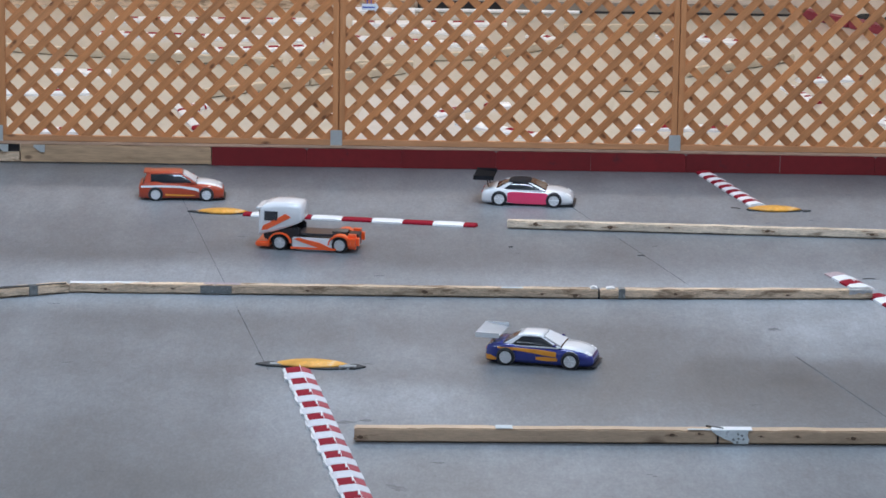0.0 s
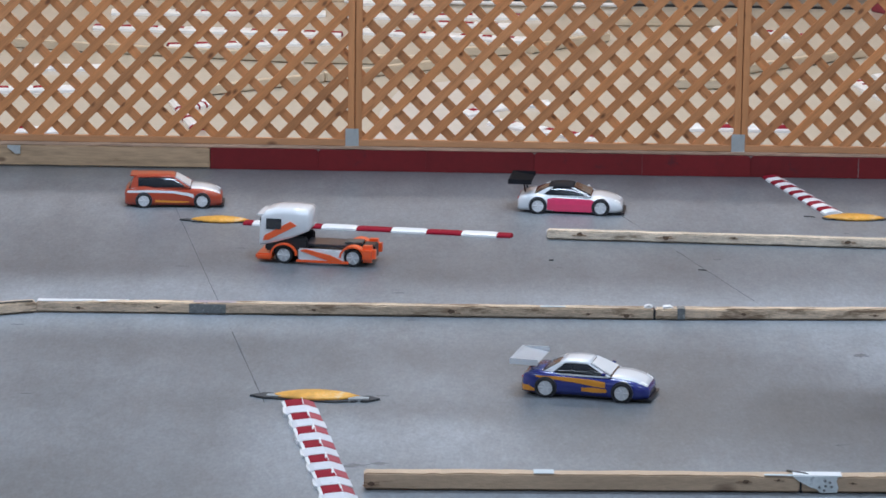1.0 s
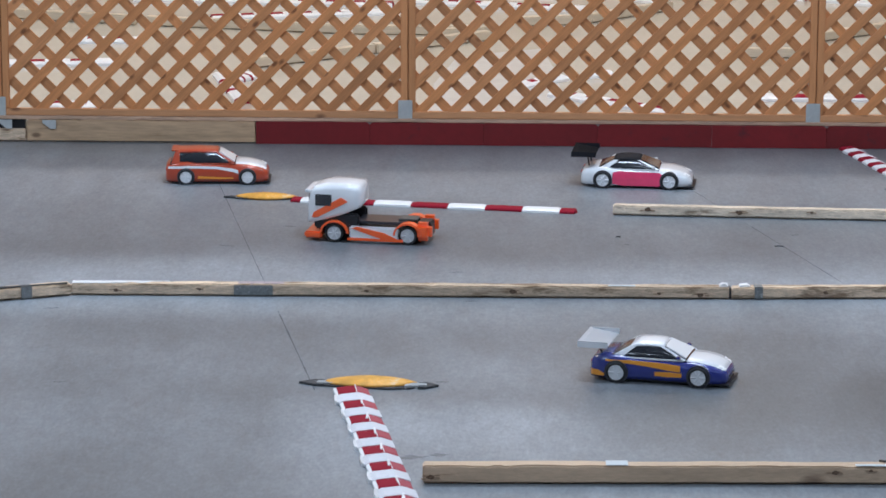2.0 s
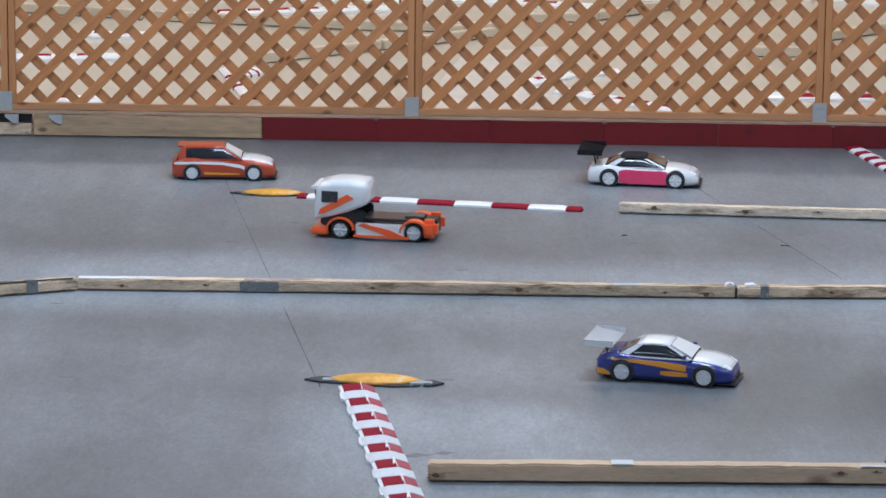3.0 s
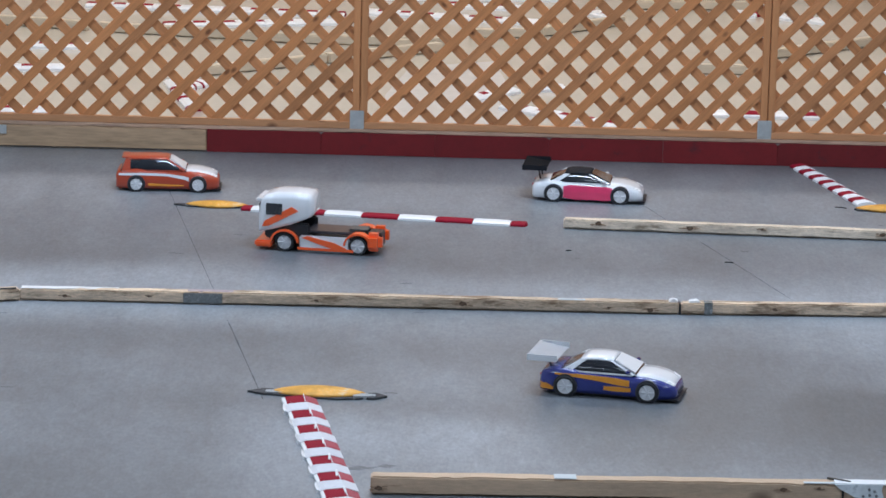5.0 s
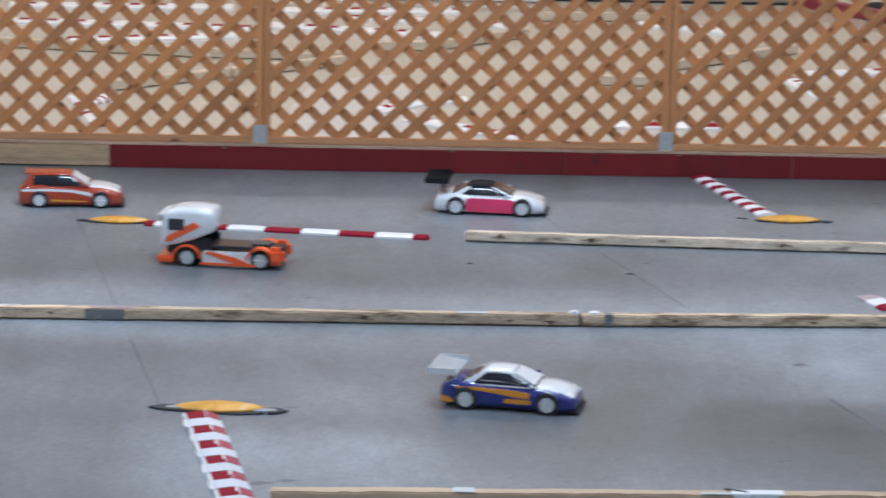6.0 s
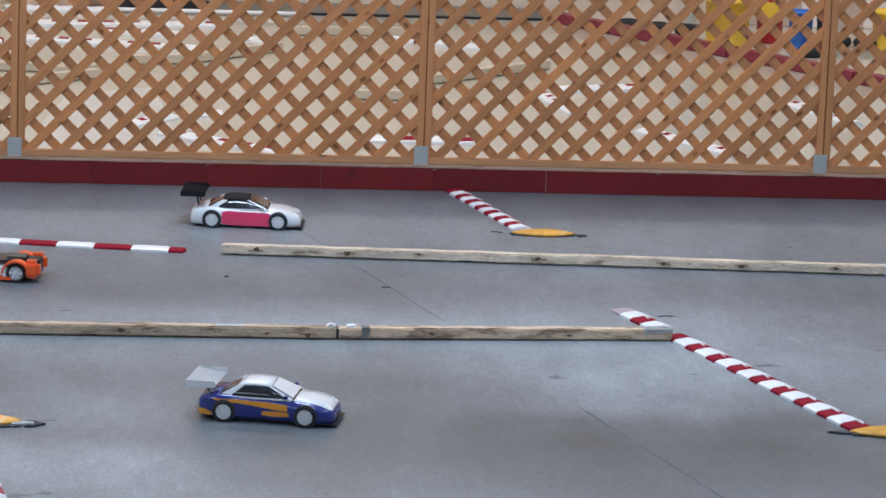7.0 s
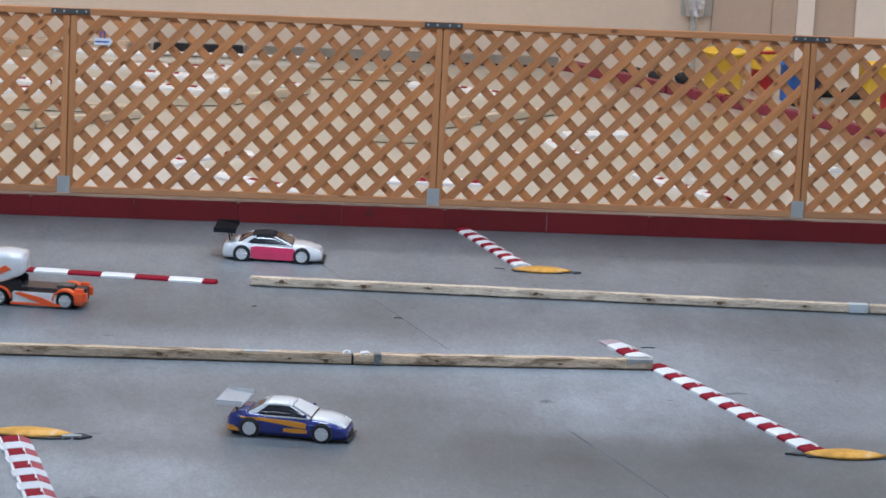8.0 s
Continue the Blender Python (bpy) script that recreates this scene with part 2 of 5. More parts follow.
M_WALL_WHITE = material("white_wall", (0.86, 0.75, 0.67), 0.65, 0, 0.05, 25, bump=0.1)
M_HALL = material("hall_paint", (0.55, 0.55, 0.54), 0.8, 0, 0.08, 12, bump=0.1)
M_LATTICE = material("stained_lath", (0.56, 0.226, 0.079), 0.55, 0, 0.40, 9, (1.2, 14, 14), 0.25, 0.002,
                     spots=(0.27, 0.105, 0.035), spot_scale=2.6, spot_at=0.63, random_tint=0.4, knots=15.0, alt=(0.50, 0.213, 0.083), knot_size=1.7)
M_FRAME = material("stained_frame_wood", (0.55, 0.235, 0.09), 0.55, 0, 0.25, 9, (1.0, 14, 14), 0.25, 0.002,
                   spots=(0.26, 0.10, 0.035), spot_scale=2.0, spot_at=0.68, random_tint=0.4, knots=11.0, knot_size=1.5)
M_RAIL = material("dusty_rail_wood", (0.53, 0.255, 0.115), 0.6, 0, 0.28, 9, (1.0, 14, 14), 0.25, 0.002,
                  spots=(0.30, 0.14, 0.06), spot_scale=2.6, spot_at=0.62, random_tint=0.3, knots=9.0, knot_size=1.5)
M_TIMBER = material("weathered_pine", (0.70, 0.525, 0.37), 0.5, 0, 0.42, 26, (1.6, 7, 7), 0.7, 0.005,
                    spots=(0.27, 0.175, 0.105), spot_scale=4.2, spot_at=0.515, random_tint=0.25, knots=6.0, knot_size=2.4, big=3.0, spread_of=0.22)
M_TIMBER_GREY = material("greyed_pine", (0.68, 0.555, 0.43), 0.5, 0, 0.42, 26, (1.6, 7, 7), 0.7, 0.005,
                         spots=(0.30, 0.22, 0.15), spot_scale=4.2, spot_at=0.53, random_tint=0.25, knots=6.0, knot_size=2.0, big=3.0, spread_of=0.22)
M_TIMBER_CLEAN = material("planed_pine", (0.53, 0.375, 0.25), 0.45, 0, 0.26, 20, (1.4, 7, 7), 0.5, 0.004,
                          spots=(0.30, 0.17, 0.10), spot_scale=3.0, spot_at=0.63, random_tint=0.25, knots=6.0, knot_size=1.7, big=2.0, spread_of=0.25)
M_KNOT = material("knot_wood", (0.12, 0.07, 0.04), 0.6, 0, 0.5, 60, bump=0.4, spots=(0.36, 0.25, 0.165), spot_scale=70, spot_at=0.57)
M_STREAK = material("stained_grain", (0.33, 0.22, 0.14), 0.6, 0, 0.4, 60, (1, 4, 4), 0.4, spots=(0.55, 0.40, 0.27), spot_scale=60, spot_at=0.52)
M_BOARD = material("raw_pine_board", (0.43, 0.285, 0.17), 0.65, 0, 0.32, 12, (1.0, 9, 9), 0.3, 0.002,
                   spots=(0.22, 0.13, 0.065), spot_scale=3.5, spot_at=0.62, random_tint=0.25, knots=7.0, spread_of=0.25)
M_BATTEN = material("dusty_batten", (0.46, 0.30, 0.205), 0.75, 0, 0.3, 14, (1.0, 9, 9), 0.3, 0.002,
                    spots=(0.28, 0.17, 0.12), spot_scale=4.0, spot_at=0.58, spread_of=0.25)
M_MORTAR = material("pale_mortar", (0.23, 0.155, 0.145), 0.85, 0, 0.3, 60, bump=0.4, spots=(0.14, 0.02, 0.025), spot_scale=40, spot_at=0.52)
M_PALE_TIMBER = material("pale_planed_pine", (0.60, 0.50, 0.37), 0.5, 0, 0.15, 7, (1.0, 9, 9), 0.3, 0.002, random_tint=0.2)
M_RED_BLOCK = material("dark_red_paint", (0.152, 0.005, 0.007), 0.8, 0, 0.25, 30, bump=0.35, bump_size=0.003,
                       spots=(0.085, 0.009, 0.012), spot_scale=9, random_tint=0.2)
M_BACK_RED = material("faded_crimson_paint", (0.24, 0.03, 0.05), 0.45, 0, 0.2, 30, bump=0.2, random_tint=0.2)
M_RED = material("red_stripe_paint", (0.255, 0.005, 0.020), 0.78, 0, 0.15, 40, bump=0.1,
                 spots=(0.16, 0.012, 0.025), spot_scale=25, spot_at=0.66, random_tint=0.2)
M_RED.node_tree.nodes["Principled BSDF"].inputs["Specular IOR Level"].default_value = 0.2
M_WHITE = material("white_stripe_paint", (0.84, 0.835, 0.85), 0.38, 0, 0.07, 40, bump=0.1,
                   spots=(0.58, 0.57, 0.58), spot_scale=30, spot_at=0.68, random_tint=0.2)
# brighter red, painting the light on the near kerb's right slope
M_RED_LIT = material("lit_red_stripe_paint", (0.36, 0.045, 0.068), 0.6, 0, 0.25, 40, bump=0.1,
                       spots=(0.24, 0.03, 0.045), spot_scale=30, spot_at=0.6, random_tint=0.2)
M_WHITE_DULL = material("dull_white_stripe_paint", (0.655, 0.65, 0.685), 0.42, 0, 0.12, 40, bump=0.15,
                         spots=(0.50, 0.48, 0.51), spot_scale=30, spot_at=0.62, random_tint=0.2)
M_WORN = material("worn_pink_paint", (0.46, 0.36, 0.38), 0.5, 0, 0.2, 30, bump=0.2, spots=(0.24, 0.05, 0.07), spot_scale=40, spot_at=0.6)
M_BACK_WHITE = material("bright_white_paint", (0.85, 0.84, 0.84), 0.3, 0, 0.05, 40, bump=0.05)
M_YELLOW = material("yellow_paint", (0.72, 0.345, 0.045), 0.42, 0, 0.22, 30, bump=0.35, bump_size=0.004,
                    spots=(0.74, 0.58, 0.36), spot_scale=17, spot_at=0.60, spread_of=0.25, big=9)
M_SCUFF = material("scuffed_white", (0.34, 0.345, 0.35), 0.6, 0, 0.35, 60, bump=0.3, spots=(0.12, 0.12, 0.12), spot_scale=45, spot_at=0.58)
M_TAR = material("black_rubber", (0.045, 0.045, 0.048), 0.75, 0, 0.4, 50, bump=0.4,
                 spots=(0.30, 0.30, 0.31), spot_scale=20, spot_at=0.57)
M_STEEL = material("galvanised_steel", (0.56, 0.57, 0.56), 0.42, 0.5, 0.15, 60, bump=0.1)
M_BRIGHT_STEEL = material("bright_zinc", (0.74, 0.76, 0.76), 0.45, 0.25, 0.2, 70, bump=0.2, spots=(0.42, 0.44, 0.46), spot_scale=45, spot_at=0.60)
M_DARK_STEEL = material("dark_steel", (0.115, 0.11, 0.105), 0.5, 0.4, 0.2, 60, bump=0.1)
M_OLD_STEEL = material("dull_steel", (0.23, 0.235, 0.235), 0.55, 0.3, 0.4, 90, bump=0.3,
                       spots=(0.50, 0.50, 0.49), spot_scale=75, spot_at=0.57)
M_FOIL = material("silver_foil", (0.75, 0.76, 0.78), 0.22, 1.0, 0.1, 14, bump=0.9, bump_size=0.02)
M_FOIL_TAPE = material("silvery_tape", (0.66, 0.67, 0.68), 0.35, 0.35, 0.2, 60, bump=0.5, bump_size=0.004)
M_TAPE = material("pale_tape", (0.56, 0.60, 0.62), 0.35, 0, 0.1, 60, bump=0.1)
M_GREY_BOARD = material("grey_board_paint", (0.26, 0.22, 0.18), 0.6, 0, 0.2, 12, bump=0.1)
M_BLACK = material("black_plastic", (0.018, 0.018, 0.022), 0.4, 0, 0.3, 40, bump=0.1)
M_BIN_YELLOW = material("yellow_plastic", (0.95, 0.61, 0.06), 0.3, 0, 0.06, 20, bump=0.05)
M_BIN_RED = material("red_plastic", (0.52, 0.02, 0.03), 0.35, 0, 0.08, 20, bump=0.05)
M_BIN_BLUE = material("blue_plastic", (0.045, 0.17, 0.58), 0.35, 0, 0.08, 20, bump=0.05)
M_BIN_NAVY = material("navy_plastic", (0.03, 0.035, 0.09), 0.4, 0, 0.08, 20, bump=0.05)
M_LAMP_BODY = material("white_enamel", (0.75, 0.75, 0.75), 0.4, 0, 0.05, 20, bump=0.03)
M_DIFFUSER = material("lamp_diffuser", (0.8, 0.8, 0.8), 0.5, 0, 0.02, 10, bump=0)
M_DIFFUSER.node_tree.nodes["Principled BSDF"].inputs["Emission Color"].default_value = (0.9, 0.95, 1.0, 1)
M_DIFFUSER.node_tree.nodes["Principled BSDF"].inputs["Emission Strength"].default_value = 3.0
M_SIGN_BLUE = material("blue_ink", (0.05, 0.08, 0.45), 0.5, 0, 0.1, 20, bump=0)
M_TYRE = material("tyre_rubber", (0.02, 0.02, 0.022), 0.8, 0, 0.2, 60, bump=0.2)
M_RIM = material("white_rim_plastic", (0.72, 0.72, 0.74), 0.35, 0, 0.06, 30, bump=0)
M_GLASS = material("smoked_window", (0.02, 0.022, 0.028), 0.12, 0, 0.1, 20, bump=0, coat=0.6)
M_CAR_WHITE = material("white_shell_paint", (0.78, 0.78, 0.80), 0.25, 0, 0.05, 20, bump=0, coat=0.7)
M_CAR_BLUE = material("blue_shell_paint", (0.025, 0.035, 0.22), 0.25, 0, 0.1, 20, bump=0, coat=0.7)
M_CAR_ORANGE = material("orange_shell_paint", (0.95, 0.125, 0.022), 0.28, 0, 0.1, 20, bump=0, coat=0.6)
M_CAR_RUST = material("deep_orange_shell_paint", (0.44, 0.055, 0.018), 0.28, 0, 0.1, 20, bump=0, coat=0.6)
M_CAR_GOLD = material("amber_decal", (0.75, 0.30, 0.03), 0.35, 0, 0.1, 20, bump=0)
M_CAR_PINK = material("pink_shell_paint", (0.72, 0.05, 0.14), 0.3, 0, 0.15, 14, bump=0, coat=0.6, spots=(0.85, 0.35, 0.45), spot_scale=9, spot_at=0.64)
M_CAR_MATT = material("matt_black_shell", (0.016, 0.016, 0.02), 0.75, 0, 0.2, 20, bump=0)
M_CAR_MATT.node_tree.nodes["Principled BSDF"].inputs["Specular IOR Level"].default_value = 0.15
M_CAR_DARK = material("dark_shell_paint", (0.03, 0.03, 0.04), 0.3, 0, 0.1, 20, bump=0, coat=0.4)


# ---- building helpers ----
def part(name, bm, mat, parent=None, label=""):
    """Links a bmesh as one mesh object, under a thing or a part where parent is given."""
    me = bpy.data.meshes.new(name)
    bmesh.ops.recalc_face_normals(bm, faces=bm.faces)
    bm.to_mesh(me)
    bm.free()
    me.materials.append(mat)
    ob = new(name, me)
    if parent:
        ob.parent = parent
    if label:
        tagged(ob, label)
    return ob


def share(name, me, parent, m):
    """Another object on a mesh that is already there."""
    ob = new(name, me)
    ob.parent = parent
    ob.matrix_local = m
    return ob


def smooth(ob):
    for p in ob.data.polygons:
        p.use_smooth = True
    return ob


def add_box(bm, x0, x1, y0, y1, z0, z1, bevel=0.0, cuts=0, rough=0.0):
    """A box in a bmesh, with bevelled edges and, where wanted, uneven faces."""
    r = bmesh.ops.create_cube(bm, size=1.0)
    vs = r["verts"]
    for v in vs:
        v.co = Vector(((x0 + x1) / 2 + v.co.x * (x1 - x0), (y0 + y1) / 2 + v.co.y * (y1 - y0), (z0 + z1) / 2 + v.co.z * (z1 - z0)))
    if cuts:
        es = [e for e in bm.edges if e.verts[0] in vs and abs(e.verts[0].co.x - e.verts[1].co.x) > 0.6 * abs(x1 - x0)]
        bmesh.ops.subdivide_edges(bm, edges=es, cuts=cuts)
    if bevel:
        fresh = set()
        for e in bm.edges:
            if len(e.link_faces) == 2 and e.calc_face_angle(0) > 0.8:
                fresh.add(e)
        bmesh.ops.bevel(bm, geom=list(fresh), offset=bevel, segments=2, affect="EDGES")
    if rough:
        for v in bm.verts:
            v.co += noise.noise_vector(v.co * 9.0 + Vector((x0 * 7, y0 * 5, 3))) * rough
    return bm


def box_mesh(*size, **kw):
    return add_box(bmesh.new(), *size, **kw)


def prism(points, z0, z1):
    """An upright prism over a flat outline."""
    bm = bmesh.new()
    low = [bm.verts.new((x, y, z0)) for x, y in points]
    high = [bm.verts.new((x, y, z1)) for x, y in points]
    bm.faces.new(low[::-1])
    bm.faces.new(high)
    for i in range(len(points)):
        j = (i + 1) % len(points)
        bm.faces.new((low[i], low[j], high[j], high[i]))
    return bm


def rod(bm, p, q, r, sides=12):
    """A round bar from p to q."""
    p, q = Vector(p), Vector(q)
    res = bmesh.ops.create_cone(bm, cap_ends=True, segments=sides, radius1=r, radius2=r, depth=(q - p).length)
    turn = (q - p).to_track_quat("Z", "Y").to_matrix().to_4x4()
    bmesh.ops.transform(bm, matrix=Matrix.Translation((p + q) / 2) @ turn, verts=res["verts"])
    return bm


def empty(name, m):
    ob = new(name)
    ob.empty_display_size = 0.05
    ob.matrix_world = m
    return ob


def along(p, q, z=0.0):
    """A pose at p whose x axis runs to q; and the length."""
    d = Vector((q[0] - p[0], q[1] - p[1]))
    return pose(p[0], p[1], z, 0, 0, math.degrees(math.atan2(d.y, d.x))), d.length


# ---- the hall ----
X0, X1, Y0, YB = -9.0, 12.0, -26.0, 5.25


def joint_1(y):
    return -0.883 - 0.1768 * y


def joint_2(y):
    return 0.983 - 0.2928 * y


floor = tagged(part("floor", box_mesh(X0, X1, Y0, 0.06, -0.2, -0.006), M_GAP), "grey polished concrete floor with rubber marks and joints", "floor", kind="structure")
G, YF = 0.0012, 0.06
for outline in (
    [(X0, Y0), (joint_1(Y0) - G, Y0), (joint_1(YF) - G, YF), (X0, YF)],
    [(joint_1(Y0) + G, Y0), (joint_2(Y0) - G, Y0), (joint_2(YF) - G, YF), (joint_1(YF) + G, YF)],
    [(joint_2(Y0) + G, Y0), (X1, Y0), (X1, YF), (joint_2(YF) + G, YF)],
):
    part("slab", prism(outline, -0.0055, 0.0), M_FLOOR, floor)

for line, y0, y1 in ((joint_1, -3.15, 0.05), (joint_1, -12.0, -4.25), (joint_2, -0.65, 0.05), (joint_2, -1.62, -1.22), (joint_2, -3.85, -2.6)):
    part("sealant", prism([(line(y0) - G, y0), (line(y0) + G, y0), (line(y1) + G, y1), (line(y1) - G, y1)], -0.0054, -0.0002), M_FLOOR, floor, "dusty grey joint sealant")

# grime rubbed into the edges of the open joints
for line, y0, y1, half in ((joint_2, -12.0, -3.9, 0.0058), (joint_2, -2.55, -1.65, 0.0017), (joint_1, -4.12, -3.2, 0.003), (joint_1, -2.8, -0.5, 0.0013)):
    near, far, steps = [], [], 60
    for i in range(steps + 1):
        y = y0 + (y1 - y0) * i / steps
        wide = half * (0.75 + 0.7 * noise.noise(Vector((y * 7, half * 900, 0))))
        near.append((line(y) + wide, y))
        far.append((line(y) - wide, y))
    part("grime", prism(near + far[::-1], -0.001, 0.0005), M_STAIN, floor, "dark grime along the joint")

tagged(part("floor_back", box_mesh(X0, X1, 0.062, YB, -0.2, 0.0), M_PALE), "pale cream smooth floor of the track behind the fence", "floor", kind="structure")
tagged(part("wall_back", box_mesh(X0, X1, YB, YB + 0.2, -0.2, CEILING), M_WALL), "cream painted back wall of the hall", "wall", kind="structure")
# side walls, front wall and ceiling are unseen, added to close the hall and bounce light
tagged(part("wall_left", box_mesh(X0 - 0.2, X0, Y0, YB + 0.2, -0.2, CEILING), M_HALL), "plain light grey side wall of the hall", "wall", kind="structure")
tagged(part("wall_right", box_mesh(X1, X1 + 0.2, Y0, YB + 0.2, -0.2, CEILING), M_HALL), "plain light grey side wall of the hall", "wall", kind="structure")
tagged(part("wall_front", box_mesh(X0 - 0.2, X1 + 0.2, Y0 - 0.2, Y0, -0.2, CEILING), M_HALL), "plain light grey end wall of the hall", "wall", kind="structure")
tagged(part("ceiling", box_mesh(X0 - 0.2, X1 + 0.2, Y0 - 0.2, YB + 0.2, CEILING, CEILING + 0.2), M_HALL), "plain light grey ceiling of the hall", "ceiling", kind="structure")

for lx, ly, watts, tone in LIGHTS:
    fixture = tagged(empty("ceiling_light", pose(lx, ly, CEILING)), "long white fluorescent ceiling light fitting, assumed, out of view", "ceiling light", "ceiling lights")
    part("housing", box_mesh(-1.2, 1.2, -0.3, 0.3, -0.07, 0.0, bevel=0.01), M_LAMP_BODY, fixture)
    part("diffuser", box_mesh(-1.15, 1.15, -0.25, 0.25, -0.078, -0.0705), M_DIFFUSER, fixture, "glowing white diffuser")

# wall bands behind the bins
for x0, x1, mat, text in ((3.92, 4.30, M_WALL_TAN, "tan painted wall panel beside the metal duct"), (4.30, 4.455, M_WALL_TAN, "tan painted wall panel"),
                          (4.455, 4.565, M_WALL_WHITE, "narrow white painted pilaster on the back wall"),
                          (4.565, 4.83, M_WALL_TAN, "tan painted wall panel between white pilasters"),
                          (4.83, 5.5, M_WALL_WHITE, "white painted wall panel")):
    deep = 0.05 if mat is M_WALL_WHITE else 0.02
    if x0 == 4.30:
        deep = 0.035
    tagged(part("wall_panel", box_mesh(x0, x1, YB - deep, YB, 0.0, 2.6, bevel=0.004), mat), text, "wall panel", kind="structure")


# ---- the lattice fence ----
SLOPE, LATH, RAIL = 1.018, 0.041, 0.031
Z0, Z1 = 0.116, 1.018


def lath(x0, x1, z0, z1, c, rising):
    """The ends of one diagonal lath, trimmed to the frame, or None where it misses the opening."""
    if rising:
        lo, hi = max(x0, c + z0 / SLOPE), min(x1, c + z1 / SLOPE)
        p, q = (lo, (lo - c) * SLOPE), (hi, (hi - c) * SLOPE)
    else:
        lo, hi = max(x0, c - z1 / SLOPE), min(x1, c - z0 / SLOPE)
        p, q = (lo, (c - lo) * SLOPE), (hi, (c - hi) * SLOPE)
    return None if hi - lo < 0.025 else (p, q)


def lattice_panel(x, pitch, rise, fall, text):
    """A framed lattice panel, 1.8 m wide; rise and fall shift its laths."""
    panel = tagged(empty("lattice_panel", pose(x, 0.012, Z0)), text, "fence panel", "lattice fence panels")
    w, h = 1.8, Z1 - Z0
    part("top_rail", box_mesh(0.001, w - 0.001, -0.016, 0.016, h - RAIL, h, bevel=0.003, cuts=12, rough=0.0007), M_FRAME, panel)
    part("bottom_rail", box_mesh(0.001, w - 0.001, -0.016, 0.016, 0, RAIL, bevel=0.003, cuts=12, rough=0.0007), M_RAIL, panel)
    for sx in (0.0018, w - RAIL - 0.0018):
        bm = box_mesh(0, h - 2 * RAIL - 0.002, -0.0155, 0.0155, 0, RAIL, bevel=0.003, cuts=6, rough=0.0006)
        stile = part("stile", bm, M_FRAME, panel)
        stile.matrix_local = pose(sx + RAIL, 0, RAIL + 0.001, 0, -90, 0)
    a, b, c0, c1 = RAIL * 0.6, w - RAIL * 0.6, RAIL * 0.6, h - RAIL * 0.6
    rng = random.Random(round(x * 100))
    for rising, y0, shift in ((True, -0.0085, rise), (False, 0.0005, fall)):
        k0, k1 = (-8, 14) if rising else (0, 21)
        for k in range(k0, k1):
            # the offsets are counted from the floor
            off = shift + k * pitch + rng.uniform(-0.0025, 0.0025)
            ends = lath(a, b, c0, c1, off + (Z0 if rising else -Z0) / SLOPE, rising)
            if not ends:
                continue
            (px, pz), (qx, qz) = ends
            n = math.hypot(qx - px, qz - pz)
            bm = bmesh.new()
            add_box(bm, 0, n, 0, 0.0075, -LATH / 2, LATH / 2, bevel=0.0012)
            ob = part("lath", bm, M_LATTICE, panel)
            ob.matrix_local = pose(px, y0, pz, 0, -math.degrees(math.atan2(qz - pz, qx - px)) + rng.uniform(-0.25, 0.25), 0)
    return panel


def fence_post(x):
    """A slim strip added behind the joint of two panels, to keep light out of the seam."""
    ob = part("fence_post", box_mesh(-0.014, 0.014, 0, 0.03, 0, Z1 - Z0 - 0.02, bevel=0.002, cuts=0), M_FRAME)
    ob.matrix_world = pose(x, 0.030, Z0)
    return tagged(ob, "slim wooden strip added behind a fence joint to darken it", "fence post", "fence posts")


for x in (-1.76, 0.04, 1.84, 3.64):
    fence_post(x)

TEXT = "orange-stained wooden lattice fence panel standing on a kerb"
for x, pitch, rise, fall in ((-3.56, 0.14, 0.03, 0.02), (-1.76, 0.1419, 0.0276, 0.0246), (0.04, 0.1402, 0.0514, 0.0495), (1.84, 0.14, 0.0557, 0.0531),
                             (3.64, 0.14, 0.03, 0.03)):
    lattice_panel(x, pitch, rise, fall, TEXT)


def plate(name, w, h, text, group, mat, screws):
    """A flat metal plate with screw heads, upright, facing -y."""
    ob = part(name, box_mesh(-w / 2, w / 2, -0.003, 0, 0, h, bevel=0.001), mat)
    for sx, sz in screws:
        bm = bmesh.new()
        rod(bm, (sx, -0.003, sz), (sx, -0.006, sz), 0.0055, 8)
        part("screw", bm, M_STEEL, ob)
    return tagged(ob, text, "bracket", group)


first = plate("joining_plate", 0.062, 0.085, "galvanised steel plate screwed over the foot of the fence joint", "fence foot plates", M_STEEL, ((-0.012, 0.02), (0.012, 0.065), (-0.012, 0.065)))
first.matrix_world = pose(0.028, -0.0045, 0.114)
for x in (-1.775, 1.828, 3.628):
    copy_thing(first, pose(x, -0.0045, 0.114))
cap = plate("top_plate", 0.185, 0.026, "dark steel strap joining two lattice panels at the top", "fence top straps", M_DARK_STEEL, ((-0.075, 0.013), (-0.03, 0.013), (0.03, 0.013), (0.075, 0.013)))
cap.matrix_world = pose(0.04, -0.0045, 0.992)
for x in (-1.76, 1.84, 3.64):
    copy_thing(cap, pose(x, -0.0045, 0.992))

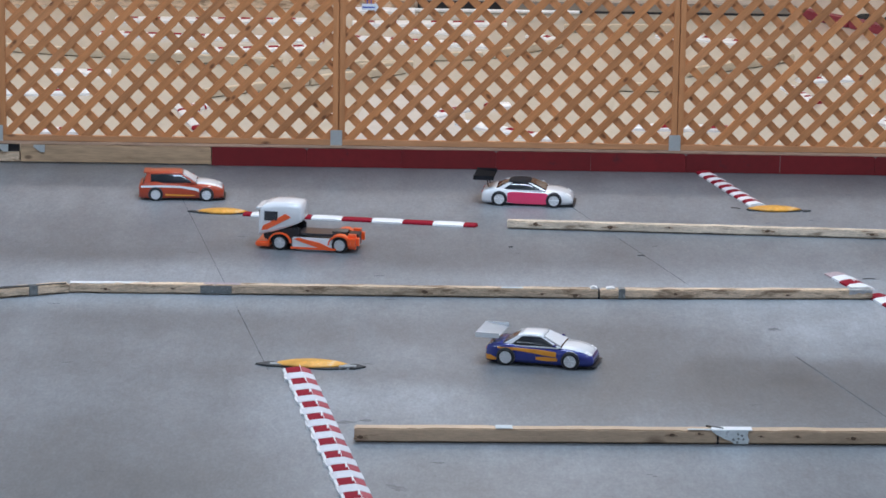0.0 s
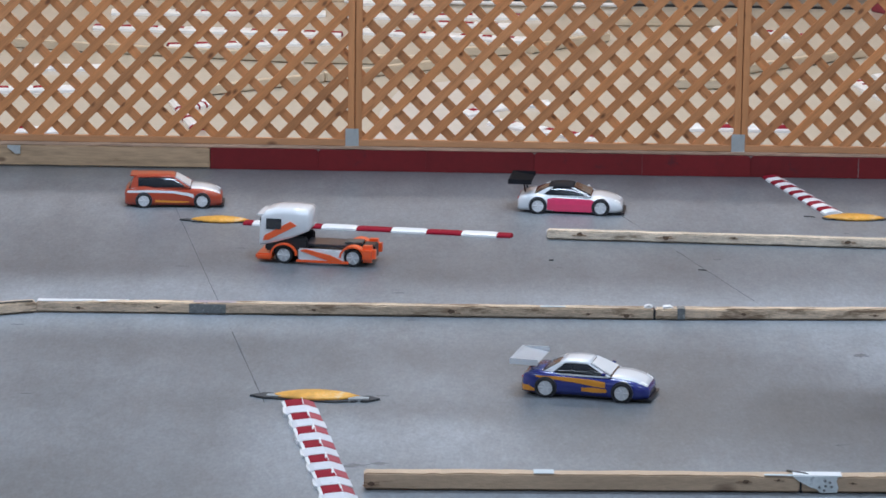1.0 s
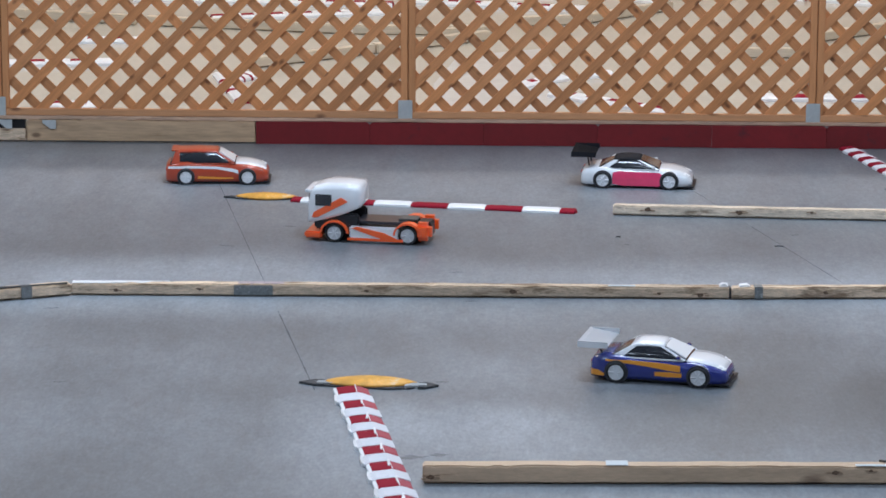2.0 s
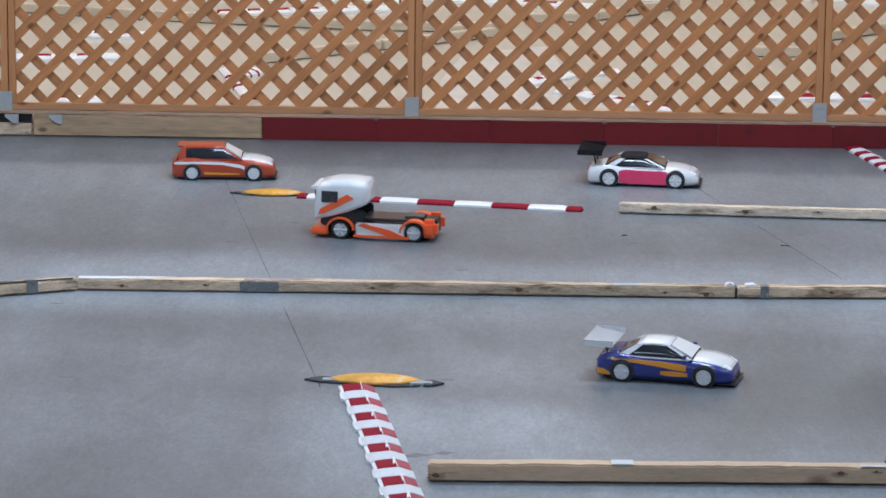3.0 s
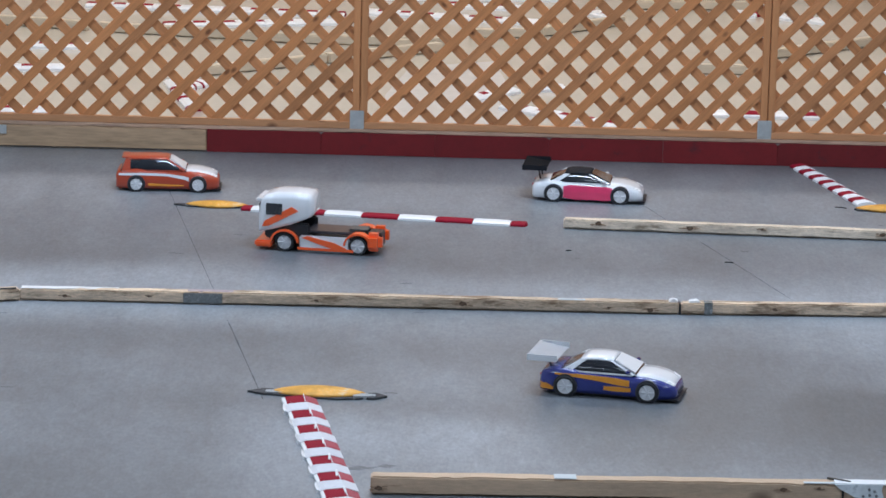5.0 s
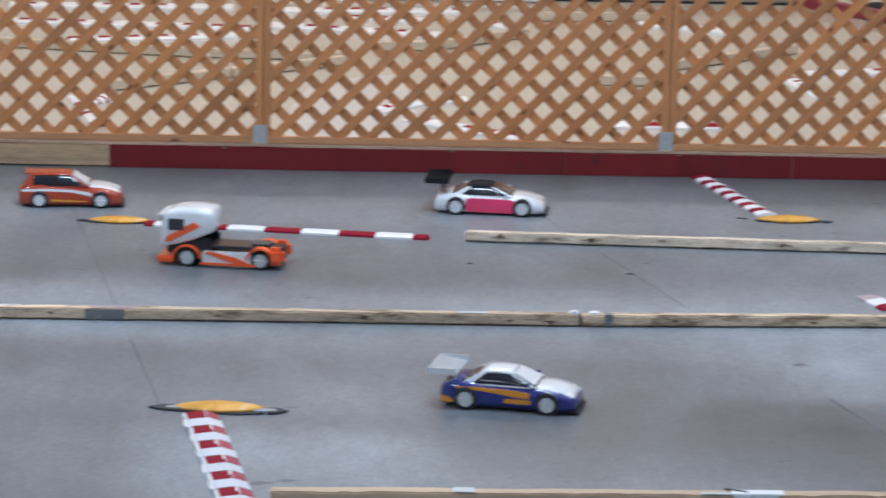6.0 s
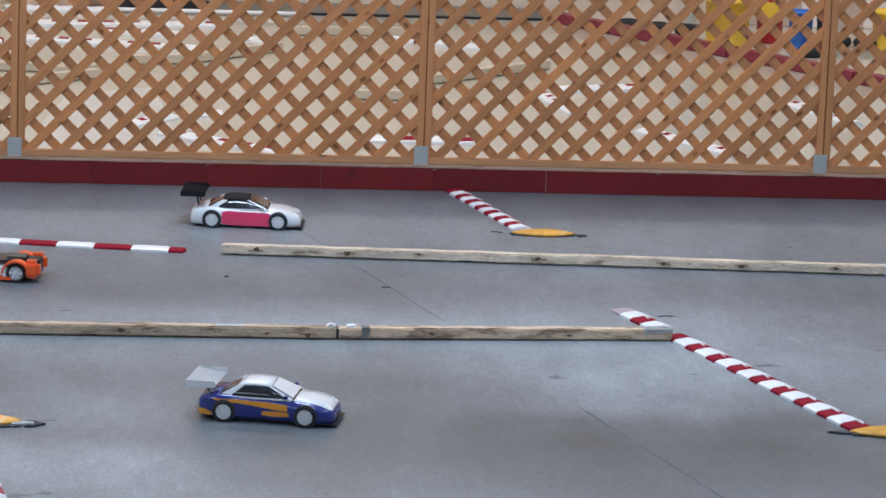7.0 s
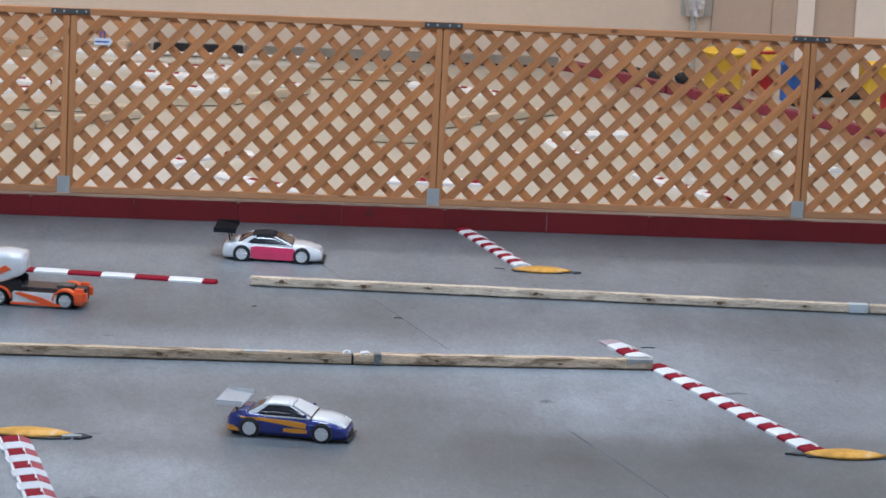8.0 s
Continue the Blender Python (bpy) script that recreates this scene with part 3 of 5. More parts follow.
# red blocks under the fence, and the raw board that goes on from them
PALE_JOINTS, NOTCHES = {3: 0.001, 5: 0.0032}, (0, 2, 4, 6)
for i in range(13):
    x = -0.633 + i * 0.504
    rng = random.Random(i)
    bm = box_mesh(0.0002, 0.5038, 0, 0.09, 0, 0.1 + rng.uniform(-0.001, 0.001), bevel=0.0009, cuts=14, rough=0.0016)
    block = part("kerb_block", bm, M_RED_BLOCK)
    block.matrix_world = pose(x, -0.022 + rng.uniform(-0.002, 0.002), 0, 0, 0, rng.uniform(-0.15, 0.15))
    if i in PALE_JOINTS:
        bm = box_mesh(-0.5 * PALE_JOINTS[i], 0.5 * PALE_JOINTS[i], -0.0012, 0.004, 0.004, 0.099, cuts=0)
        part("mortar", bm, M_MORTAR, block, "pale mortar joint").matrix_local = pose(0.504, -0.001, 0)
    if i in NOTCHES:
        part("chip", prism([(-0.010, 0.0), (0.011, 0.0), (0.004, 0.008), (-0.002, 0.007)], 0, 0.004), M_MORTAR, block, "pale broken notch in the top edge").matrix_local = pose(0.504, -0.003, 0.1012, -90, 0, 0)
    tagged(block, "dark red painted concrete kerb block under the fence", "kerb block", "red kerb blocks under the fence")
tagged(part("base_batten", box_mesh(-3.6, 5.9, -0.014, 0.06, 0.1004, 0.1155, bevel=0.002, cuts=150, rough=0.0022), M_BATTEN), "thin dusty pine batten between kerb and fence", "batten")


def timber(p, q, w, h, text, group="", mat=M_TIMBER, z=0.0, name="timber_rail", back=True):
    """A squared timber lying from p to q; the line is its front foot."""
    m, n = along(p, q, z)
    bm = box_mesh(0, n, 0, w, 0, h, bevel=min(0.005, h * 0.12), cuts=max(4, int(n / 0.018)))
    for v in bm.verts:
        if v.co.z < 0.004 and name == "timber_rail":
            v.co.y += 0.010 if v.co.y < w / 2 else -0.010
        elif v.co.z < 0.012:
            v.co.z = 0.009
        if v.co.z > 0.004:
            v.co += noise.noise_vector(v.co * 9.0 + Vector((p[0] * 7, p[1] * 5, 3))) * 0.0024
        if v.co.z > h * 0.75 and v.co.y < w * 0.35:
            # the front edge is chewed by the cars
            v.co.z -= max(0.0, noise.noise(v.co * 31.0 + Vector((p[0], 0, p[1]))) - 0.15) * h * 0.13
    ob = part(name, bm, mat)
    ob.matrix_world = m
    return tagged(ob, text, "timber", group)


board = timber((-1.65, -0.022), (-0.635, -0.022), 0.08, 0.1, "raw pine board on edge under the fence", mat=M_BOARD, name="base_board")
low = timber((-3.6, -0.022), (-1.655, -0.022), 0.08, 0.055, "low weathered timber at the foot of the fence", mat=M_TIMBER, name="base_board")
# black box put in for the dark opening above the low timber
part("filler", box_mesh(0.0, 1.94, 0.03, 0.075, 0.056, 0.1), M_BLACK, low)


def angle_bracket(x, y, z, flip, parent=None):
    """A bent steel strap: a flat tab with a sloping tongue."""
    pts = [(0, 0), (0.06, 0), (0.06, -0.04), (0.035, -0.04), (0.0, -0.012)]
    if flip:
        pts = [(-px, pz) for px, pz in pts]
    bm = prism(pts, 0, 0.003)
    ob = part("angle_bracket", bm, M_STEEL)
    ob.matrix_world = pose(x, y, z, 90, 0, 0)
    return tagged(ob, "bent galvanised steel bracket screwed to timber", "bracket", "angle brackets")


angle_bracket(-1.775, -0.024, 0.1, False)
angle_bracket(-1.58, -0.024, 0.1, False)


# ---- timbers on the track ----
GROUP = "timber lane dividers"
WOOD = "weathered squared timber lane divider lying on the floor"
mid_a = timber((-1.10, -2.94), (-0.44, -2.928), 0.05, 0.046, WOOD, GROUP)
mid_b = timber((-0.437, -2.928), (1.311, -2.908), 0.05, 0.046, WOOD, GROUP)
mid_c = timber((1.319, -2.908), (2.572, -2.839), 0.048, 0.046, WOOD, GROUP)
end = timber((-1.55, -3.13), (-1.097, -2.943), 0.05, 0.046, "short angled timber at the end of the lane divider", GROUP)
part("rubber_strip", prism([(0.03, 0.002), (0.20, 0.004), (0.476, 0.006), (0.476, 0.010), (0.30, 0.018), (0.20, 0.030), (0.03, 0.034)], 0.0455, 0.0505), M_TAR, end, "black rubber strip on top")


def strap(parent, x0, x1, h, w, mat=M_STEEL, name="strap"):
    """A steel strap folded over the top and front of a timber."""
    bm = bmesh.new()
    add_box(bm, x0, x1, -0.003, 0.0, 0.004, h + 0.003)
    add_box(bm, x0, x1, -0.003, w * 0.7, h, h + 0.003)
    return part(name, bm, mat, parent, "galvanised steel strap" if mat is M_STEEL else "")


part("strap", box_mesh(-0.066, 0.077, -0.004, 0.0, 0.005, 0.043, bevel=0.0015), M_OLD_STEEL, mid_b, "dull scratched steel plate on the front")
part("tape", box_mesh(-0.05, 0.115, 0.012, 0.04, 0.0455, 0.0475, cuts=8, rough=0.003), M_WORN, mid_b, "worn pale tape on top")
# black piece added only to keep the joint gap dark
part("spacer", box_mesh(-0.0078, 0.0, 0.005, 0.045, 0.002, 0.042), M_BLACK, mid_c)
strap(mid_c, 0.085, 0.115, 0.046, 0.048, M_OLD_STEEL)
strap(end, 0.30, 0.34, 0.046, 0.05, M_OLD_STEEL)
for holder, x0, x1, up in ((mid_c, 0.03, 0.072, 0.008), (mid_b, 1.712, 1.744, 0.011)):
    bm = box_mesh(x0, x1, 0.010, 0.040, 0.0455, 0.046 + up, cuts=5)
    for v in bm.verts:
        if v.co.z > 0.05:
            u = (v.co.x - x0) / (x1 - x0)
            v.co.z -= up * 0.55 * (2 * u - 1) ** 2
            v.co += noise.noise_vector(v.co * 60) * 0.004
    part("tape", bm, M_BACK_WHITE, holder, "crumpled white tape")


def tape_wrap(x0, x1):
    """Crumpled tape laid over a timber's end, with an uneven edge."""
    bm = bmesh.new()
    top = []
    for i in range(13):
        x = x0 + (x1 - x0) * i / 12
        ragged = 0.012 * noise.noise(Vector((x * 50, 1, 2))) + 0.014 * (1 - i / 12)
        line = [(x, 0.046, 0.049), (x, 0.03, 0.0505), (x, -0.004, 0.047), (x, -0.0045, 0.036 - ragged * 0.7)]
        top.append([bm.verts.new(Vector(c) + noise.noise_vector(Vector(c) * 70) * 0.0018) for c in line])
    for a, b in zip(top, top[1:]):
        for k in range(3):
            bm.faces.new((a[k], b[k], b[k + 1], a[k + 1]))
    bmesh.ops.solidify(bm, geom=bm.faces[:], thickness=0.0012)
    return bm

part("tape", box_mesh(1.305, 1.405, 0.006, 0.028, 0.0462, 0.048), M_TAPE, mid_b)
part("tape", tape_wrap(1.145, 1.252), M_FOIL_TAPE, mid_c, "crumpled silvery tape over the end")
# white tape on the angled end; along mid_a it paints the top's sheen
for holder, x0, x1, y1 in ((mid_a, 0.004, 0.36, 0.044), (end, 0.0, 0.28, 0.027)):
    bm = box_mesh(x0, x1, 0.005, y1, 0.0452, 0.0478, cuts=24)
    for v in bm.verts:
        fade = 1 - 1.1 * max(0.0, (v.co.x - x0) / (x1 - x0) - 0.35) * 1.5 * (0.8 + noise.noise(v.co * 25))
        v.co.y = y1 - (y1 - v.co.y) * min(1.0, max(0.08, fade)) + noise.noise(v.co * 40) * 0.004
    part("tape", bm, M_BACK_WHITE, holder, "torn white tape on top, doubling as painted sheen")

far_rail = timber((0.916, -1.462), (3.70, -1.632), 0.05, 0.042, WOOD, GROUP, M_TIMBER_GREY)
far_rail_b = timber((3.704, -1.632), (5.3, -1.73), 0.05, 0.042, WOOD, GROUP, M_TIMBER_GREY)
part("tape", box_mesh(2.70, 2.785, -0.004, 0.045, 0.006, 0.0445, bevel=0.001, cuts=6, rough=0.002), M_TAPE, far_rail, "pale bluish tape wrapped round the timber")

near_a = timber((0.258, -5.347), (1.685, -5.302), 0.055, 0.060, WOOD, GROUP, M_TIMBER_CLEAN)
near_b = timber((1.692, -5.302), (4.0, -5.227), 0.055, 0.060, WOOD, GROUP, M_TIMBER_CLEAN)
# black infill here too, added so the gap stays dark
part("spacer", box_mesh(-0.0068, 0.0, 0.005, 0.05, 0.002, 0.058), M_BLACK, near_b)
part("tape", box_mesh(0.555, 0.622, 0.002, 0.05, 0.0602, 0.063), M_TAPE, near_a)
bm = prism([(-0.032, 0.0), (0.116, 0.0), (0.112, -0.018), (0.119, -0.038), (0.114, -0.055), (0.060, -0.056), (0.047, -0.043), (0.028, -0.038), (0.008, -0.027), (-0.016, -0.014)], 0, 0.004)
gusset = part("angle_bracket", bm, M_BRIGHT_STEEL, near_b, "bent galvanised steel corner plate with screws")
gusset.matrix_local = pose(0.0, -0.002, 0.0605, 90, 0, 0)
for sx, sz in ((0.074, 0.046), (0.056, 0.024), (0.090, 0.040), (0.076, 0.028), (0.072, 0.013), (0.096, 0.026)):
    bm = bmesh.new()
    rod(bm, (sx, -0.006, sz), (sx, -0.0085, sz), 0.0045, 8)
    part("screw", bm, M_OLD_STEEL, near_b)
bm = box_mesh(-0.03, 0.13, -0.003, 0.040, 0.0602, 0.0640, cuts=18, rough=0.003)
part("torn_film", bm, M_BACK_WHITE, near_b, "torn whitish plastic film over the joint")
bm = prism([(-0.048, 0.050), (-0.042, 0.056), (0.012, 0.022), (0.020, 0.012), (0.004, 0.018)], 0.0605, 0.0665)
part("bent_edge", bm, M_DARK_STEEL, near_b, "dark bent edge of the steel plate")
part("tape", box_mesh(1.31, 1.425, 0.0, 0.018, 0.0598, 0.0618, cuts=10, rough=0.002), M_TAPE, near_a)


def knot(holder, x, z, r):
    """A dark knot in a timber's front face, ragged, with stained grain drawn out to both sides."""
    rng = random.Random(round(x * 1000 + r * 9000))
    bm = bmesh.new()

    def patch(cx, cz, a, b, depth, n=14):
        rim = []
        for k in range(n):
            t = 2 * math.pi * k / n
            ragged = 1 + 0.5 * noise.noise(Vector((x * 9 + cx * 30, k * 1.9, r * 50 + cz * 80)))
            rim.append((cx + a * ragged * math.cos(t), cz + b * ragged * math.sin(t)))
        front = [bm.verts.new((u, -depth, v)) for u, v in rim]
        back = [bm.verts.new((u, 0.004, v)) for u, v in rim]
        bm.faces.new(front)
        bm.faces.new(back[::-1])
        for k in range(n):
            bm.faces.new((front[k], front[k - 1], back[k - 1], back[k]))

    patch(0, 0, r * 0.9, r * 0.55, 0.0031)
    core = part("knot", bm, M_KNOT, holder, "dark brown knot")
    core.matrix_local = pose(x, 0, z)
    bm = bmesh.new()
    for k in range(5):
        side = -1 if k % 2 else 1
        patch(side * r * rng.uniform(0.7, 1.9), rng.uniform(-0.5, 0.5) * r, r * rng.uniform(0.5, 1.1), r * rng.uniform(0.09, 0.2), 0.0027 + 0.00005 * k, 10)
    part("grain_streak", bm, M_STREAK, core, "brown stained grain")


KNOTS = ((far_rail, ((0.141, 0.028, 0.015), (0.509, 0.024, 0.016), (0.80, 0.030, 0.008), (1.285, 0.027, 0.014), (1.795, 0.024, 0.013), (2.115, 0.022, 0.014), (2.50, 0.026, 0.010))),
         (mid_a, ((0.165, 0.022, 0.010), (0.47, 0.028, 0.008))),
         (mid_b, ((0.42, 0.025, 0.009), (0.956, 0.025, 0.015), (1.492, 0.022, 0.009), (1.642, 0.018, 0.014))),
         (mid_c, ((0.345, 0.026, 0.010), (0.86, 0.022, 0.009))),
         (near_a, ((0.024, 0.024, 0.013), (1.250, 0.040, 0.011), (1.357, 0.045, 0.007))),
         (near_b, ((0.166, 0.036, 0.006), (0.31, 0.036, 0.008), (0.53, 0.030, 0.012))))
for holder, spots in KNOTS:
    for x, z, r in spots:
        knot(holder, x, z, r)


# ---- striped kerbs ----
def stripe_mesh(w, n, h, u0=0.0, u1=1.0, proud=0.0):
    """A tile of a low arched kerb, n long, over the part u0 to u1 of its width; proud lifts and widens it."""
    bm = bmesh.new()
    arc = []
    for i in range(9):
        u = u0 + (u1 - u0) * i / 8
        y = w * u + proud * (-1 if u < 0.02 else 1 if u > 0.98 else 0)
        if u < 0.1:
            z = 0.40 + 3.5 * u
        elif u < 0.62:
            z = 0.75 + 0.25 * (u - 0.1) / 0.52
        else:
            z = 1.0 - 0.75 * ((u - 0.62) / 0.38) ** 1.3
        arc.append((y, (h + proud * 0.5) * z))
    rows = []
    for s, lift in ((0.0, 0.0), (0.12, 0.0025), (0.88, 0.003), (1.0, 0.001)):
        rows.append([bm.verts.new((n * s, y, z + lift)) for y, z in arc])
    for a, b in zip(rows, rows[1:]):
        for i in range(8):
            bm.faces.new((a[i], b[i], b[i + 1], a[i + 1]))
    feet = [(bm.verts.new((r[0].co.x, r[0].co.y, 0)), bm.verts.new((r[0].co.x, r[8].co.y, 0))) for r in rows]
    for (a, b), fa, fb in zip(zip(rows, rows[1:]), feet, feet[1:]):
        bm.faces.new((fa[0], fb[0], b[0], a[0]))
        bm.faces.new((a[8], b[8], fb[1], fa[1]))
        bm.faces.new((fa[0], fa[1], fb[1], fb[0]))
    for r, f in ((rows[0], feet[0]), (rows[-1], feet[-1])):
        bm.faces.new([f[0], *r, f[1]])
    bmesh.ops.recalc_face_normals(bm, faces=bm.faces)
    return bm


def raw_mesh(name, bm, mat):
    me = bpy.data.meshes.new(name)
    bm.to_mesh(me)
    bm.free()
    me.materials.append(mat)
    return me


def striped_kerb(p, q, w, n, text, first_red=True, h=0.018, seam=0.62, clips=True, flank=0.0, duty=0.5, tip=0.0, lead=0.0, lugs=False, pale=M_WHITE, head=None, group="striped kerbs"):
    """A low kerb of alternating red and white tiles; p to q is one long edge, the width lies to the left of it."""
    m, length = along(p, q)
    kerb = tagged(empty("striped_kerb", m), text, "kerb", group)
    count = max(1, round(length / n))
    n = length / count
    nr, nw = 2 * n * duty, 2 * n * (1 - duty)
    red = raw_mesh("stripe", stripe_mesh(w, nr * 0.985, h, flank, seam if lugs else 1.0), M_RED)
    # slope beyond the seam, in the red brightened for its light
    lit = raw_mesh("faded_half", stripe_mesh(w, nr * 0.985, h, seam, 1.0), M_RED_LIT) if lugs else None
    ridge = raw_mesh("ridge", box_mesh(0, n * 0.96, -0.0013, 0.0013, 0, 0.003), M_BACK_WHITE) if lugs else None
    white = raw_mesh("stripe", stripe_mesh(w, nw, h, 0, 1, 0.0025), pale)
    # bright white outer flank; on the near kerb its sheen is painted in
    side = raw_mesh("flank", stripe_mesh(w, nr * 0.985, h * 0.98, 0, flank, 0.001), M_BACK_WHITE) if flank else None
    clip = raw_mesh("clip", box_mesh(0, n * 0.72, -0.0034, 0.0034, 0, 0.0035, bevel=0.001), M_BACK_WHITE)
    # rounded lugs along the outer edge
    lug = [(n * (0.5 - 0.52 * math.cos(math.pi * k / 7)), -0.0075 * math.sin(math.pi * k / 7) ** 0.7) for k in range(8)]
    tab = raw_mesh("tab", prism(lug + [(n * 0.95, 0.006), (n * 0.05, 0.006)], 0.0, h * 0.62), M_BACK_WHITE)
    worn = raw_mesh("stripe", stripe_mesh(w, nr * 0.985, h * 0.7), head) if head else None
    rng = random.Random(round(p[0] * 100 + p[1] * 10))
    x = 0.0
    for i in range(count):
        at = pose(x, rng.uniform(-0.002, 0.002), 0, 0, 0, rng.uniform(-0.6, 0.6))
        if (i % 2 == 0) == first_red:
            share("stripe", worn if worn and i == 0 else red, kerb, at)
            if clips and i > 0:
                share("clip", clip, kerb, pose(x - n * 0.05, w * seam, h + 0.002, 0, 0, rng.uniform(-10, 0)))
            x += nr
            if side:
                share("flank", side, kerb, at)
                if lugs:
                    share("faded_half", lit, kerb, at)
                    share("ridge", ridge, kerb, pose(x - nr, w * seam, h + 0.0012, 0, 0, rng.uniform(-3, 1)))
                    share("tab", tab, kerb, pose(x - n * 0.10, -0.001, 0, 0, 0, rng.uniform(-4, 4)))
        else:
            share("stripe", white, kerb, at)
            if lugs:
                share("tab", tab, kerb, pose(x - n * 0.10, -0.001, 0, 0, 0, rng.uniform(-4, 4)))
            x += nw
    if lead:
        part("stripe", stripe_mesh(w, lead, h), M_RED, kerb).matrix_local = pose(-lead, 0, 0)
    if tip:
        bm = stripe_mesh(w, tip, h)
        for v in bm.verts:
            if v.co.x > tip * 0.95:
                v.co.y, v.co.z = w * 0.5 + (v.co.y - w * 0.5) * 0.3, v.co.z * 0.3
        part("tip", bm, M_RED, kerb).matrix_local = pose(x, 0, 0)
    return kerb


KERB = "low red and white striped plastic kerb on the concrete"
striped_kerb((-0.3605, -1.2634), (0.700, -1.434), 0.075, 0.152, "long red and white striped kerb strip on the concrete", False, 0.012, clips=False, tip=0.068, lead=0.042, pale=M_BACK_WHITE)
striped_kerb((1.942, -0.04), (2.166, -0.86), 0.082, 0.0607, KERB, True, 0.015, clips=False)
striped_kerb((2.397, -2.350), (2.509, -2.673), 0.095, 0.0855, "short worn red and white striped kerb end behind the timber", True, 0.016, head=M_WORN)
striped_kerb((2.548, -2.785), (3.011, -4.126), 0.095, 0.0835, KERB, True, 0.016, duty=0.45)
striped_kerb((-0.068, -4.262), (0.268, -6.345), 0.114, 0.0915, KERB, True, 0.018, flank=0.075, lugs=True, pale=M_WHITE_DULL)


# ---- yellow apex markers ----
def apex_marker(x, y, turn, size, text, lip=False, tails=(1.0, 1.0)):
    """A yellow dome, lens-shaped, on a pointed black rubber base."""
    thing = tagged(empty("apex_marker", pose(x, y, 0, 0, 0, turn)), text, "kerb marker", "yellow apex markers")

    def lens(a, b, h, rim, sharp, under=1.0):
        bm = bmesh.new()
        rings, seg = 7, 40
        loops = []
        for r in range(rings):
            u = r / rings
            ring = []
            for s in range(seg):
                t = 2 * math.pi * s / seg
                cx = math.cos(t)
                sy = math.copysign(abs(math.sin(t)) ** sharp, math.sin(t))
                k = 1 - u
                z = rim + h * (1 - k ** 2) ** 0.8
                ring.append(bm.verts.new((a * k * cx, b * k * sy, z)))
            loops.append(ring)
        foot = [bm.verts.new((v.co.x * under, v.co.y * under, 0)) for v in loops[0]]
        loops.insert(0, foot)
        for lo, hi in zip(loops, loops[1:]):
            for s in range(seg):
                bm.faces.new((lo[s], lo[(s + 1) % seg], hi[(s + 1) % seg], hi[s]))
        top = bm.verts.new((0, 0, rim + h))
        for s in range(seg):
            bm.faces.new((loops[-1][s], loops[-1][(s + 1) % seg], top))
        return bm

    def flat(points, z0, z1):
        """A ragged flat piece over an outline."""
        ring = []
        for (ax, ay), (bx, by) in zip(points, points[1:] + points[:1]):
            for k in range(4):
                u = k / 4
                px, py = ax + (bx - ax) * u, ay + (by - ay) * u
                ring.append((px * size + 0.004 * noise.noise(Vector((px * 60 + x * 9, py * 60, y))), py * size + 0.005 * noise.noise(Vector((px * 50, py * 90 + x * 7, y + 5)))))
        return prism(ring, z0, z1)

    # with lip, the black base spreads forward to paint the shade under the dome
    part("base", flat([(-0.150, -0.040), (-0.02, -0.062 if lip else -0.045), (0.07, -0.074 if lip else -0.050), (0.150, -0.058 if lip else -0.03), (0.165, 0.0), (0.10, 0.035), (-0.10, 0.035), (-0.165, 0.0)], 0, 0.006), M_TAR, thing, "worn black rubber base")
    for side, tip, root, reach in ((-1, -0.235, -0.150, tails[0]), (1, 0.232, 0.165, tails[1])):
        if not reach:
            continue
        tip = root + (tip - root) * reach
        sway, thin = -0.005 if side < 0 else -0.022, 1.0 if lip else 0.5
        part("tail", flat([(root, sway - 0.036 * thin), (root + (tip - root) * 0.35, sway - 0.034 * thin), (tip, sway), (root + (tip - root) * 0.4, sway + 0.036 * thin), (root, sway + 0.030 * thin)][::side], 0, 0.0075), M_TAR, thing, "pointed black rubber tail")
        if not lip:
            continue
        part("worn_edge", flat([(root - side * 0.045, sway - 0.030), (root + side * 0.025, sway - 0.020), (root + side * 0.025, sway + 0.006), (root - side * 0.045, sway + 0.020)][::side], 0.0, 0.0105), M_SCUFF, thing, "whitish worn edge")
    dome = part("dome", lens(0.158 * size, 0.066 * size, 0.018 * size, 0.008, 1.25, 0.8), M_YELLOW, thing, "scuffed yellow dome")
    smooth(dome)
    return thing


YM = "scuffed yellow dome marker on a black base at a kerb end"
apex_marker(0.048, -4.166, -1.5, 1.0, YM, True)
apex_marker(-0.505, -1.18, -1.0, 0.82, YM, tails=(0.75, 0))
apex_marker(2.285, -0.930, -1.0, 0.87, YM, tails=(0, 0.7))
apex_marker(3.155, -4.14, -1.0, 1.0, YM)

# dark rubber scuffs rubbed into the concrete
SCUFFS = [(0.22, -5.05, 0.09, 0.05, 8), (0.30, -5.02, 0.05, 0.03, 0), (0.59, -5.61, 0.05, 0.02, -10), (0.44, -5.96, 0.05, 0.09, 40), (2.87, -3.19, 0.09, 0.03, 3),
          (2.79, -3.22, 0.04, 0.02, 0), (2.07, -3.42, 0.05, 0.05, 40), (2.62, -2.42, 0.06, 0.015, 5)]
rng = random.Random(5)
SCUFFS += [(rng.uniform(-1.3, 3.4), rng.uniform(-5.8, -0.4), rng.uniform(0.015, 0.05), rng.uniform(0.008, 0.022), rng.uniform(-15, 15)) for _ in range(26)]
